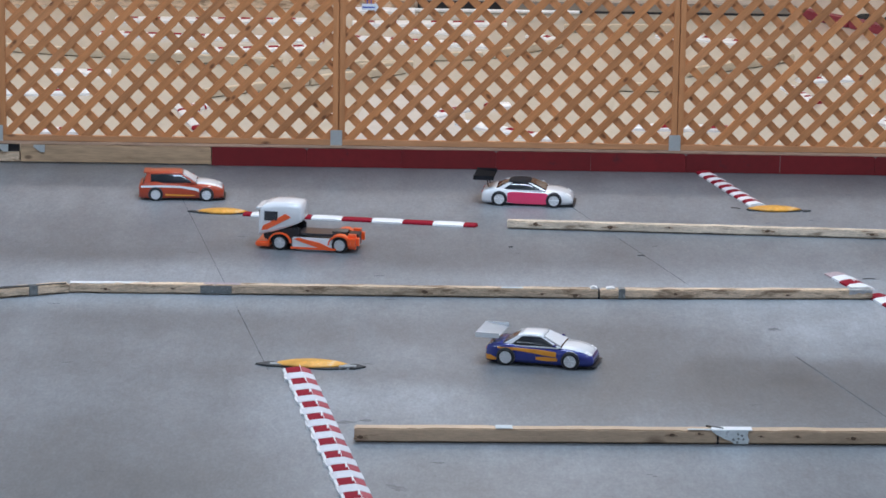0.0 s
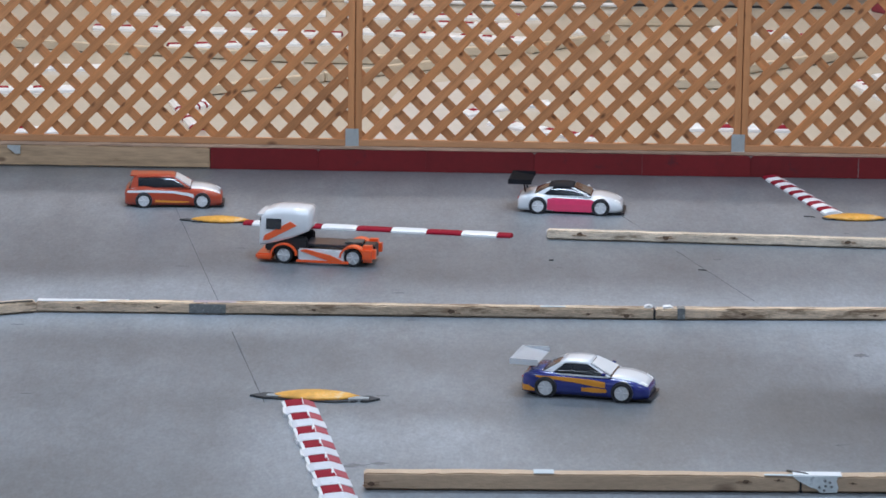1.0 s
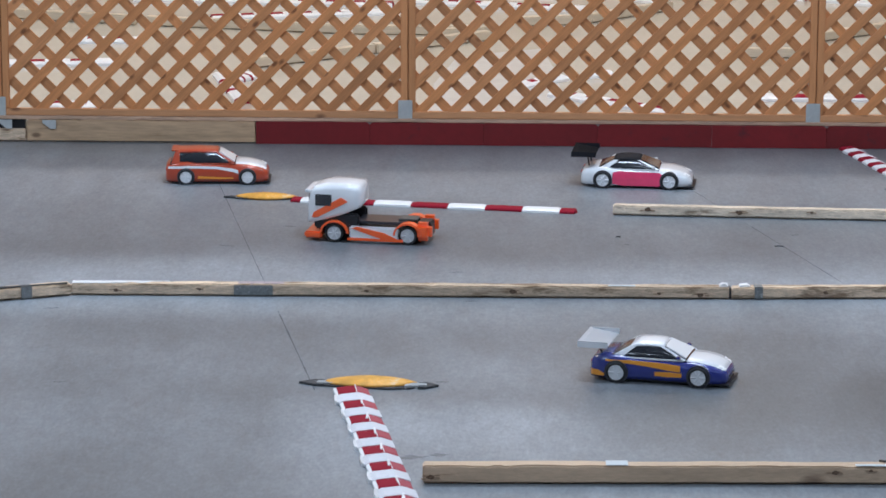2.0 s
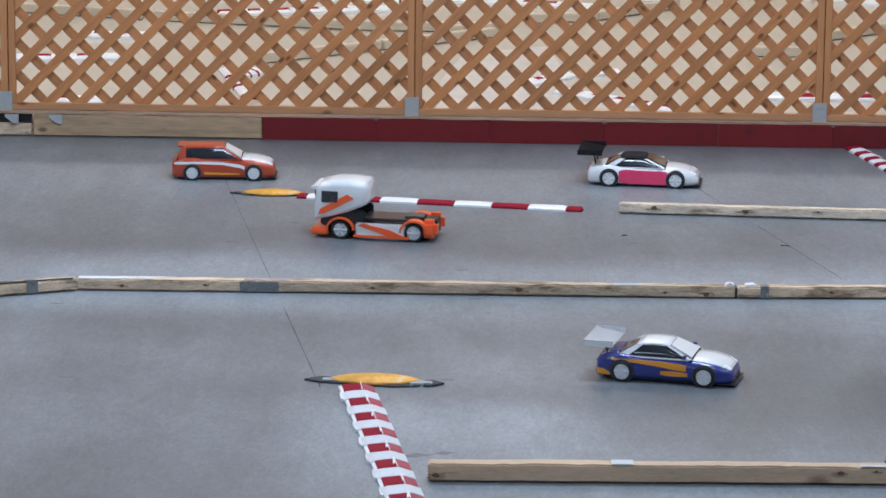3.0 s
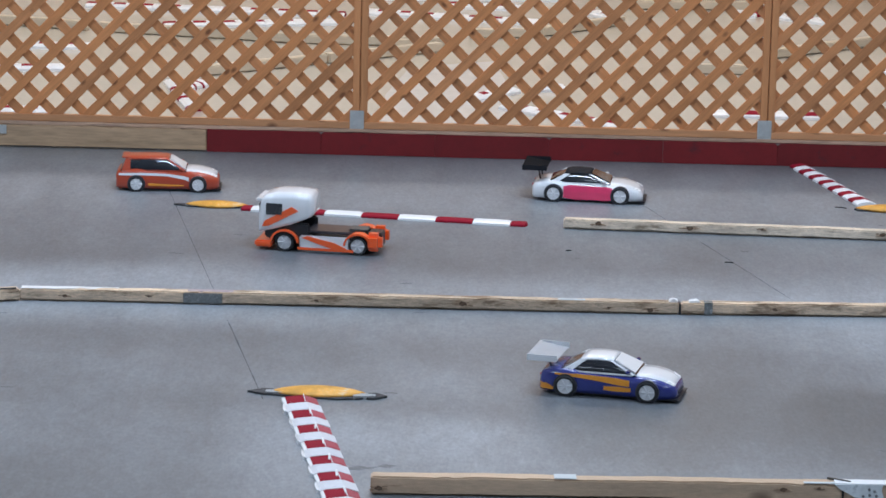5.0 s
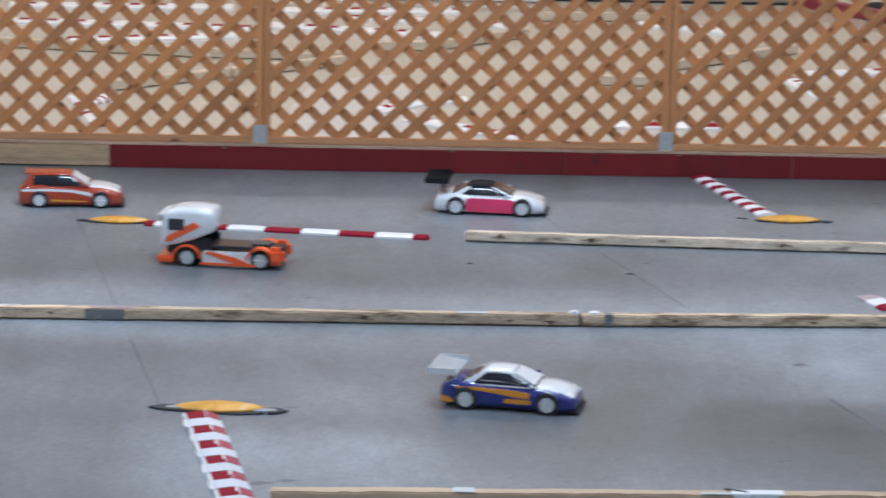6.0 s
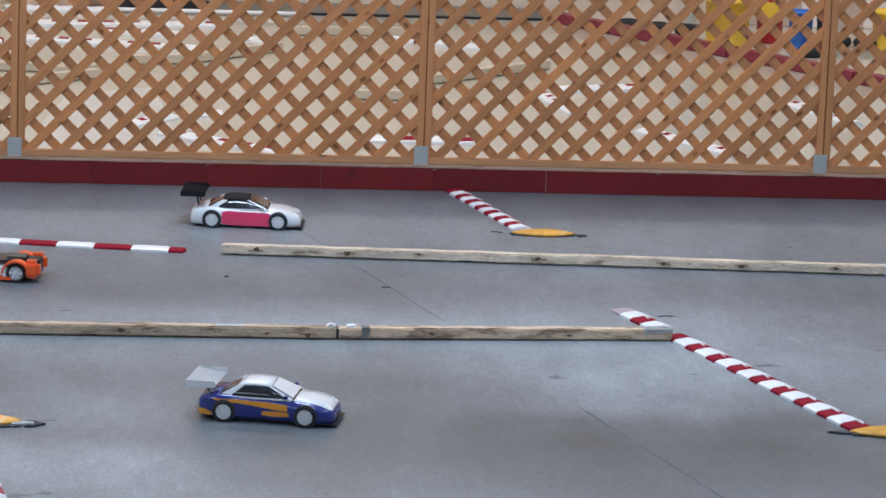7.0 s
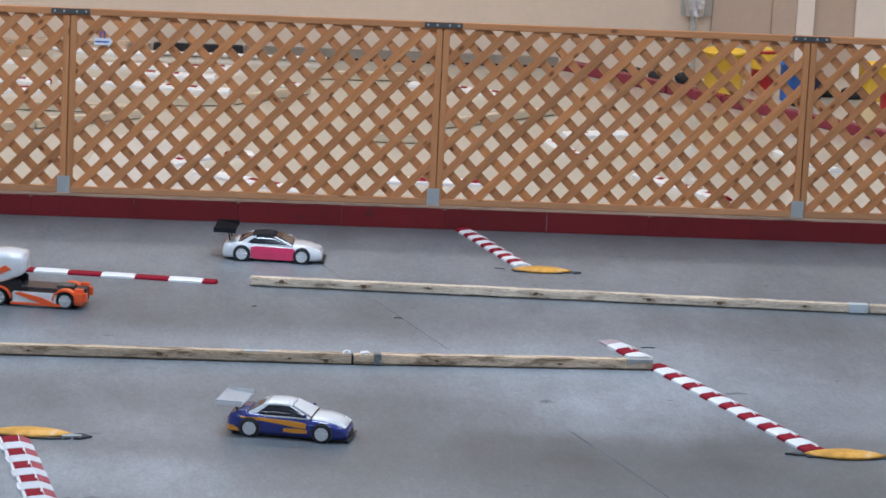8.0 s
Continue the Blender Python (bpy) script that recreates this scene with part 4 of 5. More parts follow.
for x, y, n, deep, turn in SCUFFS:
    ring = []
    for k in range(18):
        t = 2 * math.pi * k / 18
        ragged = 1 + 0.9 * noise.noise(Vector((x * 13 + math.cos(t) * 2, y * 11 + math.sin(t) * 2, n * 40)))
        ring.append((n / 2 * ragged * math.cos(t), deep / 2 * ragged * math.sin(t)))
    part("scuff_mark", prism(ring, -0.001, 0.0004), M_SCUFF_DARK, floor, "dark rubber scuff").matrix_local = pose(x, y, 0, 0, 0, turn)

# bits of wire and rubber left on the floor
for x, y, n, turn in ((0.929, -1.868, 0.02, 10), (1.552, -2.01, 0.035, -12), (2.60, -2.43, 0.06, 4), (2.09, -0.905, 0.05, -20)):
    bm = bmesh.new()
    rod(bm, (-n / 2, 0, 0.002), (0, n * 0.12, 0.0025), 0.002, 6)
    rod(bm, (0, n * 0.12, 0.0025), (n / 2, 0.0, 0.002), 0.002, 6)
    ob = part("rubber_scrap", bm, M_BLACK)
    ob.matrix_world = pose(x, y, 0, 0, 0, turn)
    tagged(ob, "small black scrap of rubber lying on the concrete", "scrap", "rubber scraps")


# ---- the track behind the fence ----
BACK = "red and white striped kerb on the cream floor behind the fence"
# front foot from p to q, length of a tile, whether the first is red
BACK_LEFT = [
    ((-1.772, 2.592), (-1.414, 2.603), 0.075, False),
    ((-2.041, 1.878), (-1.485, 1.948), 0.11, False),
    ((-1.652, 0.770), (-1.416, 0.769), 0.06, True),
    ((-1.107, 3.356), (-0.184, 3.595), 0.080, True),
    ((-1.60, 3.985), (-0.163, 3.851), 0.075, True),
    ((-1.55, 4.55), (-0.30, 4.60), 0.075, False),
    ((-0.127, 5.085), (0.393, 5.075), 0.07, False),
    ((0.003, 4.527), (1.011, 4.613), 0.07, False),
    ((0.369, 4.300), (0.794, 4.220), 0.07, True),
    ((-0.130, 3.985), (0.872, 3.741), 0.065, True),
]
BACK_RIGHT = [
    ((0.855, 1.693), (0.991, 1.727), 0.07, True),
    ((0.566, 1.391), (0.764, 1.634), 0.06, False),
    ((0.661, 1.192), (1.222, 0.720), 0.065, False),
    ((1.122, 4.193), (1.284, 4.000), 0.06, True),
    ((1.960, 4.260), (2.090, 4.200), 0.06, False),
    ((2.192, 4.171), (2.464, 4.010), 0.05, False),
    ((2.759, 2.669), (3.191, 2.801), 0.07, False),
    ((2.599, 2.543), (2.723, 2.000), 0.05, True),
    ((2.999, 1.541), (3.374, 0.930), 0.05, False),
    ((3.891, 2.418), (4.111, 1.858), 0.05, True),
]
for p, q, n, red in BACK_LEFT + BACK_RIGHT:
    striped_kerb(p, q, 0.10, n, BACK, red, 0.026, clips=False, flank=0.26, duty=0.44, pale=M_BACK_WHITE, group="striped kerbs behind the fence")
# a short slanting kerb against an arched marker
striped_kerb((-0.968, 1.683), (-0.80, 0.936), 0.10, 0.13, BACK, False, 0.024, clips=False, duty=0.2, pale=M_BACK_WHITE, group="striped kerbs behind the fence")
striped_kerb((-0.841, 1.473), (-0.72, 1.633), 0.10, 0.03, BACK, True, 0.03, clips=False, duty=0.3, pale=M_BACK_WHITE, group="striped kerbs behind the fence")
striped_kerb((1.650, 1.123), (2.200, 1.120), 0.10, 0.137, BACK, False, 0.026, clips=False, flank=0.06, duty=0.4, pale=M_BACK_WHITE, group="striped kerbs behind the fence")
# whitish glare on the cream floor, painted as a flat patch
worn = prism([(u + 0.03 * noise.noise(Vector((u * 9, v * 9, 1))), v + 0.05 * noise.noise(Vector((u * 9, v * 9, 4)))) for u, v in
              ((0.11, 0.70), (0.35, 0.62), (0.70, 0.76), (0.72, 1.3), (0.70, 2.0), (0.63, 2.55), (0.40, 2.45), (0.20, 2.20), (0.12, 1.5))], 0.0, 0.002)
tagged(part("floor_patch", worn, M_GLARE_FLOOR), "whitish glare painted as a patch on the cream floor", "floor", kind="structure")
for p, q in (((-0.344, 2.945), (0.411, 2.937)), ((0.521, 3.248), (0.842, 3.318)), ((0.908, 3.372), (1.361, 3.832)), ((1.381, 4.402), (2.083, 4.456)),
             ((1.632, 2.314), (1.91, 2.317)), ((2.086, 2.823), (2.785, 3.426)), ((-0.773, 1.906), (-0.20, 2.351)), ((-0.19, 2.358), (0.379, 2.800)), ((0.095, 2.834), (0.350, 2.925)), ((-2.193, 3.384), (-1.507, 3.187)),
             ((-1.45, 3.18), (-0.40, 2.95))):
    timber(p, q, 0.06, 0.05, "pale timber lane divider on the cream floor", "timbers behind the fence", M_PALE_TIMBER)

# dark skirting with a white pipe along the wall foot
tagged(part("skirting_board", box_mesh(0.42, 0.98, YB - 0.07, YB - 0.02, 0.0, 0.07, bevel=0.004), M_BLACK), "black board at the foot of the back wall", "skirting")
grey = tagged(part("skirting_board", box_mesh(0.985, 2.96, YB - 0.06, YB - 0.02, 0.015, 0.07, bevel=0.004), M_GREY_BOARD), "grey painted skirting along the back wall", "skirting")
part("foot", box_mesh(0.985, 2.96, YB - 0.055, YB - 0.02, 0.0, 0.0149), M_BLACK, grey)
bm = bmesh.new()
rod(bm, (-0.2, YB - 0.14, 0.02), (1.5, YB - 0.14, 0.02), 0.012, 10)
tagged(part("floor_pipe", bm, M_WHITE), "thin white pipe lying along the wall foot", "pipe")
tagged(part("skirting_board", box_mesh(-3.0, 0.40, YB - 0.06, YB - 0.01, 0.0, 0.07, bevel=0.004), M_TIMBER), "brown wooden skirting along the back wall", "skirting")

for i in range(7):
    a, b = Vector((2.97, 5.13)), Vector((4.95, 2.45))
    d = (b - a).normalized()
    s = a + d * (0.478 * i)
    e = s + d * 0.474
    m, n = along(s, e)
    block = part("kerb_block", box_mesh(0, n, 0, 0.09, 0, 0.06, bevel=0.006, cuts=6, rough=0.0015), M_BACK_RED)
    block.matrix_world = m
    tagged(block, "red painted kerb block in a slanting row", "kerb block", "red kerb blocks behind the fence")


def bin_thing(x, y, r, h, mat, text, lid=None):
    """A round plastic tub with a rolled rim."""
    thing = tagged(empty("plastic_tub", pose(x, y, 0)), text, "tub", "plastic tubs by the wall")
    bm = bmesh.new()
    prof = [(0, 0), (r * 0.88, 0), (r * 0.93, 0.01), (r, h * 0.93), (r * 1.05, h * 0.93), (r * 1.05, h), (r * 0.97, h), (r * 0.9, 0.03), (0, 0.03)]
    seg = 24
    rings = []
    for pr, pz in prof:
        rings.append([bm.verts.new((pr * math.cos(2 * math.pi * s / seg), pr * math.sin(2 * math.pi * s / seg), pz)) for s in range(seg)])
    for a, b in zip(rings, rings[1:]):
        for s in range(seg):
            bm.faces.new((a[s], a[(s + 1) % seg], b[(s + 1) % seg], b[s]))
    bmesh.ops.remove_doubles(bm, verts=bm.verts, dist=0.0005)
    smooth(part("body", bm, mat, thing))
    if lid:
        bm = bmesh.new()
        rod(bm, (0, 0, h * 0.55), (0, 0, h * 1.02), r * 1.03, 24)
        part("lid", bm, lid, thing)
    return thing


bin_thing(3.895, 4.45, 0.128, 0.27, M_BIN_YELLOW, "bright yellow plastic tub beside the red kerb")
bin_thing(4.165, 4.6, 0.078, 0.26, M_BIN_RED, "red plastic tub with a yellow lid", M_BIN_YELLOW)
bin_thing(4.29, 4.3, 0.068, 0.23, M_BIN_BLUE, "blue plastic tub beside the red kerb")
bin_thing(4.45, 4.4, 0.05, 0.17, M_BIN_NAVY, "dark navy plastic tub beside the wall")
bin_thing(4.83, 4.45, 0.10, 0.22, M_BIN_YELLOW, "bright yellow plastic tub near the wall")
bin_thing(4.86, 3.98, 0.08, 0.13, M_BIN_RED, "small red plastic tub on the cream floor")


def tyre_ring(x, y, r, t, text):
    bm = bmesh.new()
    seg, tube = 24, 10
    rings = []
    for s in range(seg):
        a = 2 * math.pi * s / seg
        rings.append([bm.verts.new(((r + t * math.cos(2 * math.pi * k / tube)) * math.cos(a), (r + t * math.cos(2 * math.pi * k / tube)) * math.sin(a),
                                    t + t * math.sin(2 * math.pi * k / tube))) for k in range(tube)])
    for s in range(seg):
        for k in range(tube):
            bm.faces.new((rings[s][k], rings[(s + 1) % seg][k], rings[(s + 1) % seg][(k + 1) % tube], rings[s][(k + 1) % tube]))
    ob = smooth(part("rubber_ring", bm, M_TYRE))
    ob.matrix_world = pose(x, y, 0)
    return tagged(ob, text, "tyre", "black rubber rings by the wall")


for x, y in ((3.40, 4.95), (3.56, 4.85), (3.72, 4.8), (4.55, 4.5), (4.70, 4.45), (4.32, 4.1)):
    tyre_ring(x, y, 0.045, 0.03, "black rubber ring lying against the wall foot")

# arrow sign and foil-wrapped duct on the back wall
sign = part("hanging_tag", prism([(-0.04, 0.012), (0.028, 0.012), (0.028, 0.0), (0.05, 0.03), (0.028, 0.058), (0.028, 0.046), (-0.04, 0.046)], 0, 0.003), M_WHITE)
sign.matrix_world = pose(0.197, -0.0075, 0.835, 90, 0, 0)
tagged(sign, "small white arrow tag with blue print hung on the lattice", "tag")
part("bar", box_mesh(-0.036, 0.03, 0.024, 0.031, 0.0031, 0.004), M_SIGN_BLUE, sign)
part("hook", box_mesh(-0.014, -0.008, 0.044, 0.078, 0.0, 0.003), M_SIGN_BLUE, sign)
part("hook", box_mesh(0.006, 0.012, 0.044, 0.078, 0.0, 0.003), M_SIGN_BLUE, sign)
part("hook", box_mesh(-0.014, 0.012, 0.072, 0.078, 0.003, 0.005), M_SIGN_BLUE, sign)

duct = tagged(empty("wall_duct", pose(3.80, YB - 0.05, 0)), "crumpled silver foil duct with pipe on the wall", "duct")
bm = bmesh.new()
bmesh.ops.create_cube(bm, size=1.0)
bmesh.ops.subdivide_edges(bm, edges=bm.edges, cuts=5, use_grid_fill=True)
for v in bm.verts:
    v.co = Vector((v.co.x * 0.11, v.co.y * 0.09, v.co.z * 0.34 + 0.54))
    v.co += noise.noise_vector(v.co * 30) * 0.016
part("foil_box", bm, M_FOIL, duct)
bm = bmesh.new()
rod(bm, (0, 0, 0.0), (0, 0, 0.38), 0.022, 14)
part("pipe", bm, M_STEEL, duct)
tagged(part("wall_box", box_mesh(3.72, 3.92, YB - 0.012, YB, 0.36, 0.8, bevel=0.004), M_STEEL), "grey metal backing sheet behind the duct", "metal sheet")


# ---- model cars ----
def wheel(parent, x, y, r, w, rim_mat, out):
    """A tyre with a rim on its outer side."""
    bm = bmesh.new()
    prof = [(r * 0.76, -w / 2), (r * 0.94, -w / 2), (r, -w * 0.36), (r, w * 0.36), (r * 0.94, w / 2), (r * 0.76, w / 2)]
    seg = 24
    rings = [[bm.verts.new((pr * math.cos(2 * math.pi * s / seg), pw, pr * math.sin(2 * math.pi * s / seg))) for s in range(seg)] for pr, pw in prof]
    for a, b in zip(rings, rings[1:] + rings[:1]):
        for s in range(seg):
            bm.faces.new((a[s], a[(s + 1) % seg], b[(s + 1) % seg], b[s]))
    tyre = smooth(part("wheel", bm, M_TYRE, parent))
    tyre.matrix_local = pose(x, y, r)
    bm = bmesh.new()
    rod(bm, (0, -w * 0.42, 0), (0, w * 0.30 * out, 0), r * 0.755, 24)
    for k in range(6):
        a = math.pi * k / 3
        rod(bm, (0, out * w * 0.40, 0), (r * 0.72 * math.cos(a), out * w * 0.44, r * 0.72 * math.sin(a)), r * 0.085, 6)
    rod(bm, (0, out * w * 0.3, 0), (0, out * w * 0.5, 0), r * 0.16, 10)
    part("rim", bm, rim_mat, tyre, "pale plastic rim")
    return tyre


def loft(stations):
    """A closed shell through cross-sections; each is x and a list of half-profile points (y, z) from the sill up to the middle."""
    bm = bmesh.new()
    loops = []
    for x, pts in stations:
        full = [(-y, z) for y, z in pts] + [(y, z) for y, z in reversed(pts) if y > 1e-6]
        loops.append([bm.verts.new((x, y, z)) for y, z in full])
    n = len(loops[0])
    for a, b in zip(loops, loops[1:]):
        for i in range(n):
            j = (i + 1) % n
            bm.faces.new((a[i], b[i], b[j], a[j]))
    bm.faces.new(loops[0])
    bm.faces.new(loops[-1][::-1])
    return bm


def panel(quad, thick):
    """A flat panel on four corners, thickened to both sides."""
    bm = bmesh.new()
    c = [Vector(p) for p in quad]
    up = (c[1] - c[0]).cross(c[3] - c[0]).normalized() * (thick / 2)
    hi = [bm.verts.new(p + up) for p in c]
    lo = [bm.verts.new(p - up) for p in c]
    bm.faces.new(hi)
    bm.faces.new(lo[::-1])
    for i in range(4):
        bm.faces.new((lo[i], lo[(i + 1) % 4], hi[(i + 1) % 4], hi[i]))
    return bm


HULL = ((-0.215, 0.070, 0.062), (-0.204, 0.084, 0.076), (-0.175, 0.092, 0.083), (-0.130, 0.097, 0.085), (-0.085, 0.092, 0.081), (0.0, 0.089, 0.078),
        (0.075, 0.091, 0.077), (0.128, 0.097, 0.075), (0.165, 0.093, 0.068), (0.192, 0.085, 0.059), (0.209, 0.072, 0.048), (0.215, 0.058, 0.037))


def hull_at(x):
    """Half-width and height of the model car's body at a station."""
    for (xa, wa, ta), (xb, wb, tb) in zip(HULL, HULL[1:]):
        if xa <= x <= xb:
            u = (x - xa) / (xb - xa)
            return wa + (wb - wa) * u, ta + (tb - ta) * u
    return HULL[-1][1:]


def flank_strip(side, columns, tall):
    """A decal that follows the body's flank: columns of x, low and high z."""
    bm = bmesh.new()
    outer, inner = [], []
    stops = []
    for (xa, la, ha), (xb, lb, hb) in zip(columns, columns[1:]):
        stops += [(xa + (xb - xa) * k / 6, la + (lb - la) * k / 6, ha + (hb - ha) * k / 6) for k in range(6)]
    columns = stops + [columns[-1]]
    for x, z0, z1 in columns:
        w, top = hull_at(x)
        top += tall * 0.5
        line = []
        for z in (z0, z0 + (z1 - z0) * 0.5, z0 + (z1 - z0) * 0.8, z1):
            z = min(z + tall * 0.3, top * 0.88)
            y = w if z < top * 0.66 else w * (1 - 0.05 * (z - top * 0.66) / (top * 0.24))
            line.append((y, z))
        outer.append([bm.verts.new((x, side * (y + 0.0016), z)) for y, z in line])
        inner.append([bm.verts.new((x, side * (y - 0.004), z)) for y, z in line])
    for i in range(len(columns) - 1):
        for p in (outer, inner):
            for k in range(3):
                bm.faces.new((p[i][k], p[i + 1][k], p[i + 1][k + 1], p[i][k + 1]))
        for k in (0, 3):
            bm.faces.new((outer[i][k], outer[i + 1][k], inner[i + 1][k], inner[i][k]))
    for i in (0, -1):
        for k in range(3):
            bm.faces.new((outer[i][k], outer[i][k + 1], inner[i][k + 1], inner[i][k]))
    return bm


SWOOSH = ((-0.165, 0.066, 0.071), (-0.10, 0.062, 0.072), (-0.03, 0.055, 0.070), (0.03, 0.047, 0.067), (0.07, 0.044, 0.063))
LOWER = ((-0.01, 0.028, 0.040), (0.03, 0.026, 0.042), (0.075, 0.028, 0.040))
BELT = ((-0.205, 0.060, 0.070), (-0.12, 0.064, 0.074), (0.0, 0.060, 0.070), (0.07, 0.048, 0.062), (0.09, 0.040, 0.056))
DOORS = ((-0.092, 0.020, 0.064), (-0.05, 0.014, 0.074), (0.02, 0.014, 0.074), (0.085, 0.014, 0.070), (0.100, 0.020, 0.060))
SILL = ((-0.08, 0.020, 0.030), (0.0, 0.018, 0.026), (0.07, 0.020, 0.024))


def touring_car(m, text, shell, top, bonnet, flashes, wing_mat, tall=0.0, hatch=False, wing_up=-0.003, pillars=None, screen=M_CAR_WHITE, tail=None):
    """A 1:10 model touring car, heading along its x axis. flashes: strips on the flanks with their paint."""
    car = tagged(empty("model_car", m), text, "model car", "radio-controlled model cars")
    hull = []
    for x, w, z in HULL:
        z += tall * 0.5
        hull.append((x, [(w * 0.93, 0.012), (w, 0.024), (w, z * 0.66), (w * 0.95, z * 0.9), (w * 0.82, z), (w * 0.4, z * 1.03), (0, z * 1.04)]))
    smooth(part("body_shell", loft(hull), shell, car))
    part("undertray", box_mesh(-0.19, 0.19, -0.078, 0.078, 0.006, 0.0125), M_BLACK, car)
    lid = []
    for x in (0.066, 0.10, 0.128, 0.165, 0.192, 0.207):
        w, z = hull_at(x)
        z += tall * 0.5
        lid.append((x, [(w * 0.83, z * 0.97), (w * 0.80, z + 0.0015), (w * 0.4, z * 1.03 + 0.0018), (0, z * 1.04 + 0.0018)]))
    smooth(part("bonnet", loft(lid), bonnet, car))
    base, roof = 0.078 + tall * 0.5, 0.118 + tall
    back, crest, brow, foot = (-0.196, -0.168, 0.000, 0.078) if hatch else (-0.158, -0.082, 0.008, 0.088)
    wide, slim = 0.079, 0.061
    # dark glazing all round, with the painted roof and pillars over it
    cab = []
    for x, k in ((back, 0.05), (back + (crest - back) * 0.5, 0.52), (crest, 0.93), ((crest + brow) / 2, 1.0), (brow, 0.95), (brow + (foot - brow) * 0.5, 0.52), (foot, 0.05)):
        z = base + (roof - base) * k
        w = wide + (slim - wide) * k
        cab.append((x, [(wide, base - 0.008), (wide, base), ((wide + w) / 2 + 0.002, (base + z) / 2), (w, z - 0.004 * k), (w * 0.9, z), (w * 0.4, z + 0.002), (0, z + 0.0025)]))
    smooth(part("glazing", loft(cab), M_GLASS, car, "smoked glazing all round the cabin"))
    lid = []
    for x, w, z in ((crest - 0.008, slim - 0.001, roof - 0.004), (crest + 0.012, slim + 0.001, roof + 0.0005), ((crest + brow) / 2, slim + 0.001, roof + 0.0025), (brow - 0.006, slim, roof + 0.0005), (brow + 0.006, slim - 0.002, roof - 0.0035)):
        lid.append((x, [(w, z - 0.007), (w, z - 0.002), (w * 0.9, z + 0.002), (w * 0.4, z + 0.004), (0, z + 0.0045)]))
    smooth(part("roof", loft(lid), top, car))
    for s in (-1, 1):
        part("pillar", panel([(back + 0.004, s * (wide + 0.001), base - 0.002), (back + 0.040, s * (wide + 0.001), base - 0.002), (crest + 0.012, s * (slim + 0.0015), roof - 0.004), (crest - 0.008, s * (slim + 0.0005), roof - 0.004)], 0.004), pillars or top, car)
        part("pillar", panel([(foot - 0.012, s * (wide + 0.001), base), (foot + 0.002, s * (wide - 0.001), base), (brow + 0.006, s * (slim - 0.001), roof - 0.004), (brow - 0.005, s * (slim + 0.001), roof - 0.004)], 0.004), pillars or top, car)
        part("sill_trim", box_mesh(back + 0.03, foot - 0.01, s * (wide + 0.001) - 0.0022, s * (wide + 0.001) + 0.0022, base - 0.003, base + 0.002, bevel=0.0008), pillars or top, car)
        for columns, paint in flashes:
            part("decal", flank_strip(s, columns, tall), paint, car)
        if tail:
            part("decal", flank_strip(s, ((-0.213, 0.018, 0.036), (-0.19, 0.018, 0.036), (-0.168, 0.018, 0.026)), 0), tail, car)
        for x in (-0.130, 0.128):
            bm = bmesh.new()
            rod(bm, (x, s * 0.078, 0.033), (x, s * 0.0985, 0.033), 0.0375, 24)
            part("wheel_arch", bm, M_CAR_DARK, car)
            wheel(car, x, s * 0.0895, 0.0325, 0.026, M_RIM, s)
        part("headlight", panel([(0.185, s * 0.050, 0.063 + tall * 0.5), (0.206, s * 0.044, 0.0515 + tall * 0.5), (0.200, s * 0.066, 0.0515 + tall * 0.5), (0.180, s * 0.074, 0.061 + tall * 0.5)], 0.006), M_BACK_WHITE, car, "pale headlight decal")
        part("tail_light", box_mesh(-0.2165, -0.209, s * 0.052 - 0.013, s * 0.052 + 0.013, 0.052, 0.062, bevel=0.002), M_BIN_RED, car)
        mirror = part("side_mirror", box_mesh(foot - 0.030, foot - 0.016, s * 0.090 - 0.008, s * 0.090 + 0.008, base + 0.007, base + 0.017, bevel=0.003), shell, car)
        part("mirror_stalk", box_mesh(foot - 0.026, foot - 0.021, s * 0.080 - 0.004, s * 0.080 + 0.004, base + 0.004, base + 0.010), M_BLACK, mirror)
    w0, w1 = wide - 0.010, slim - 0.008
    # a white screen has the reflection on the glass painted in
    part("windscreen", panel([(foot - 0.004, -w0, base + 0.006), (foot - 0.004, w0, base + 0.006), (brow + 0.008, w1, roof - 0.003), (brow + 0.008, -w1, roof - 0.003)], 0.005), screen, car, "windscreen painted white for its reflection" if screen is M_CAR_WHITE else "")
    if hatch:
        part("roof_spoiler", box_mesh(crest - 0.024, crest + 0.006, -slim + 0.003, slim - 0.003, roof - 0.001, roof + 0.004, bevel=0.0015), wing_mat, car)
    else:
        z = roof + wing_up
        bm = bmesh.new()
        for x, dz in ((-0.252, 0.010), (-0.240, 0.006), (-0.200, 0.000), (-0.160, -0.006)):
            for y in (-0.094, 0.094):
                bm.verts.new((x, y, z + dz))
        bm.verts.ensure_lookup_table()
        for i in range(3):
            v = bm.verts
            bm.faces.new((v[2 * i], v[2 * i + 2], v[2 * i + 3], v[2 * i + 1]))
        bmesh.ops.solidify(bm, geom=bm.faces[:], thickness=0.0035)
        wing = part("rear_wing", bm, wing_mat, car)
        for s in (-1, 1):
            part("end_plate", box_mesh(-0.254, -0.158, s * 0.0955 - 0.0012, s * 0.0955 + 0.0012, z - 0.010, z + 0.010, bevel=0.0005), wing_mat, wing)
            bm = bmesh.new()
            rod(bm, (-0.185, s * 0.045, base - 0.004), (-0.195, s * 0.045, z - 0.0045), 0.0035, 8)
            part("wing_post", bm, M_BLACK, wing)
    part("splitter", box_mesh(0.165, 0.224, -0.082, 0.082, 0.007, 0.012, bevel=0.0015), M_BLACK, car)
    part("grille", box_mesh(0.2085, 0.2165, -0.040, 0.040, 0.020, 0.034, bevel=0.002), M_BLACK, car)
    return car


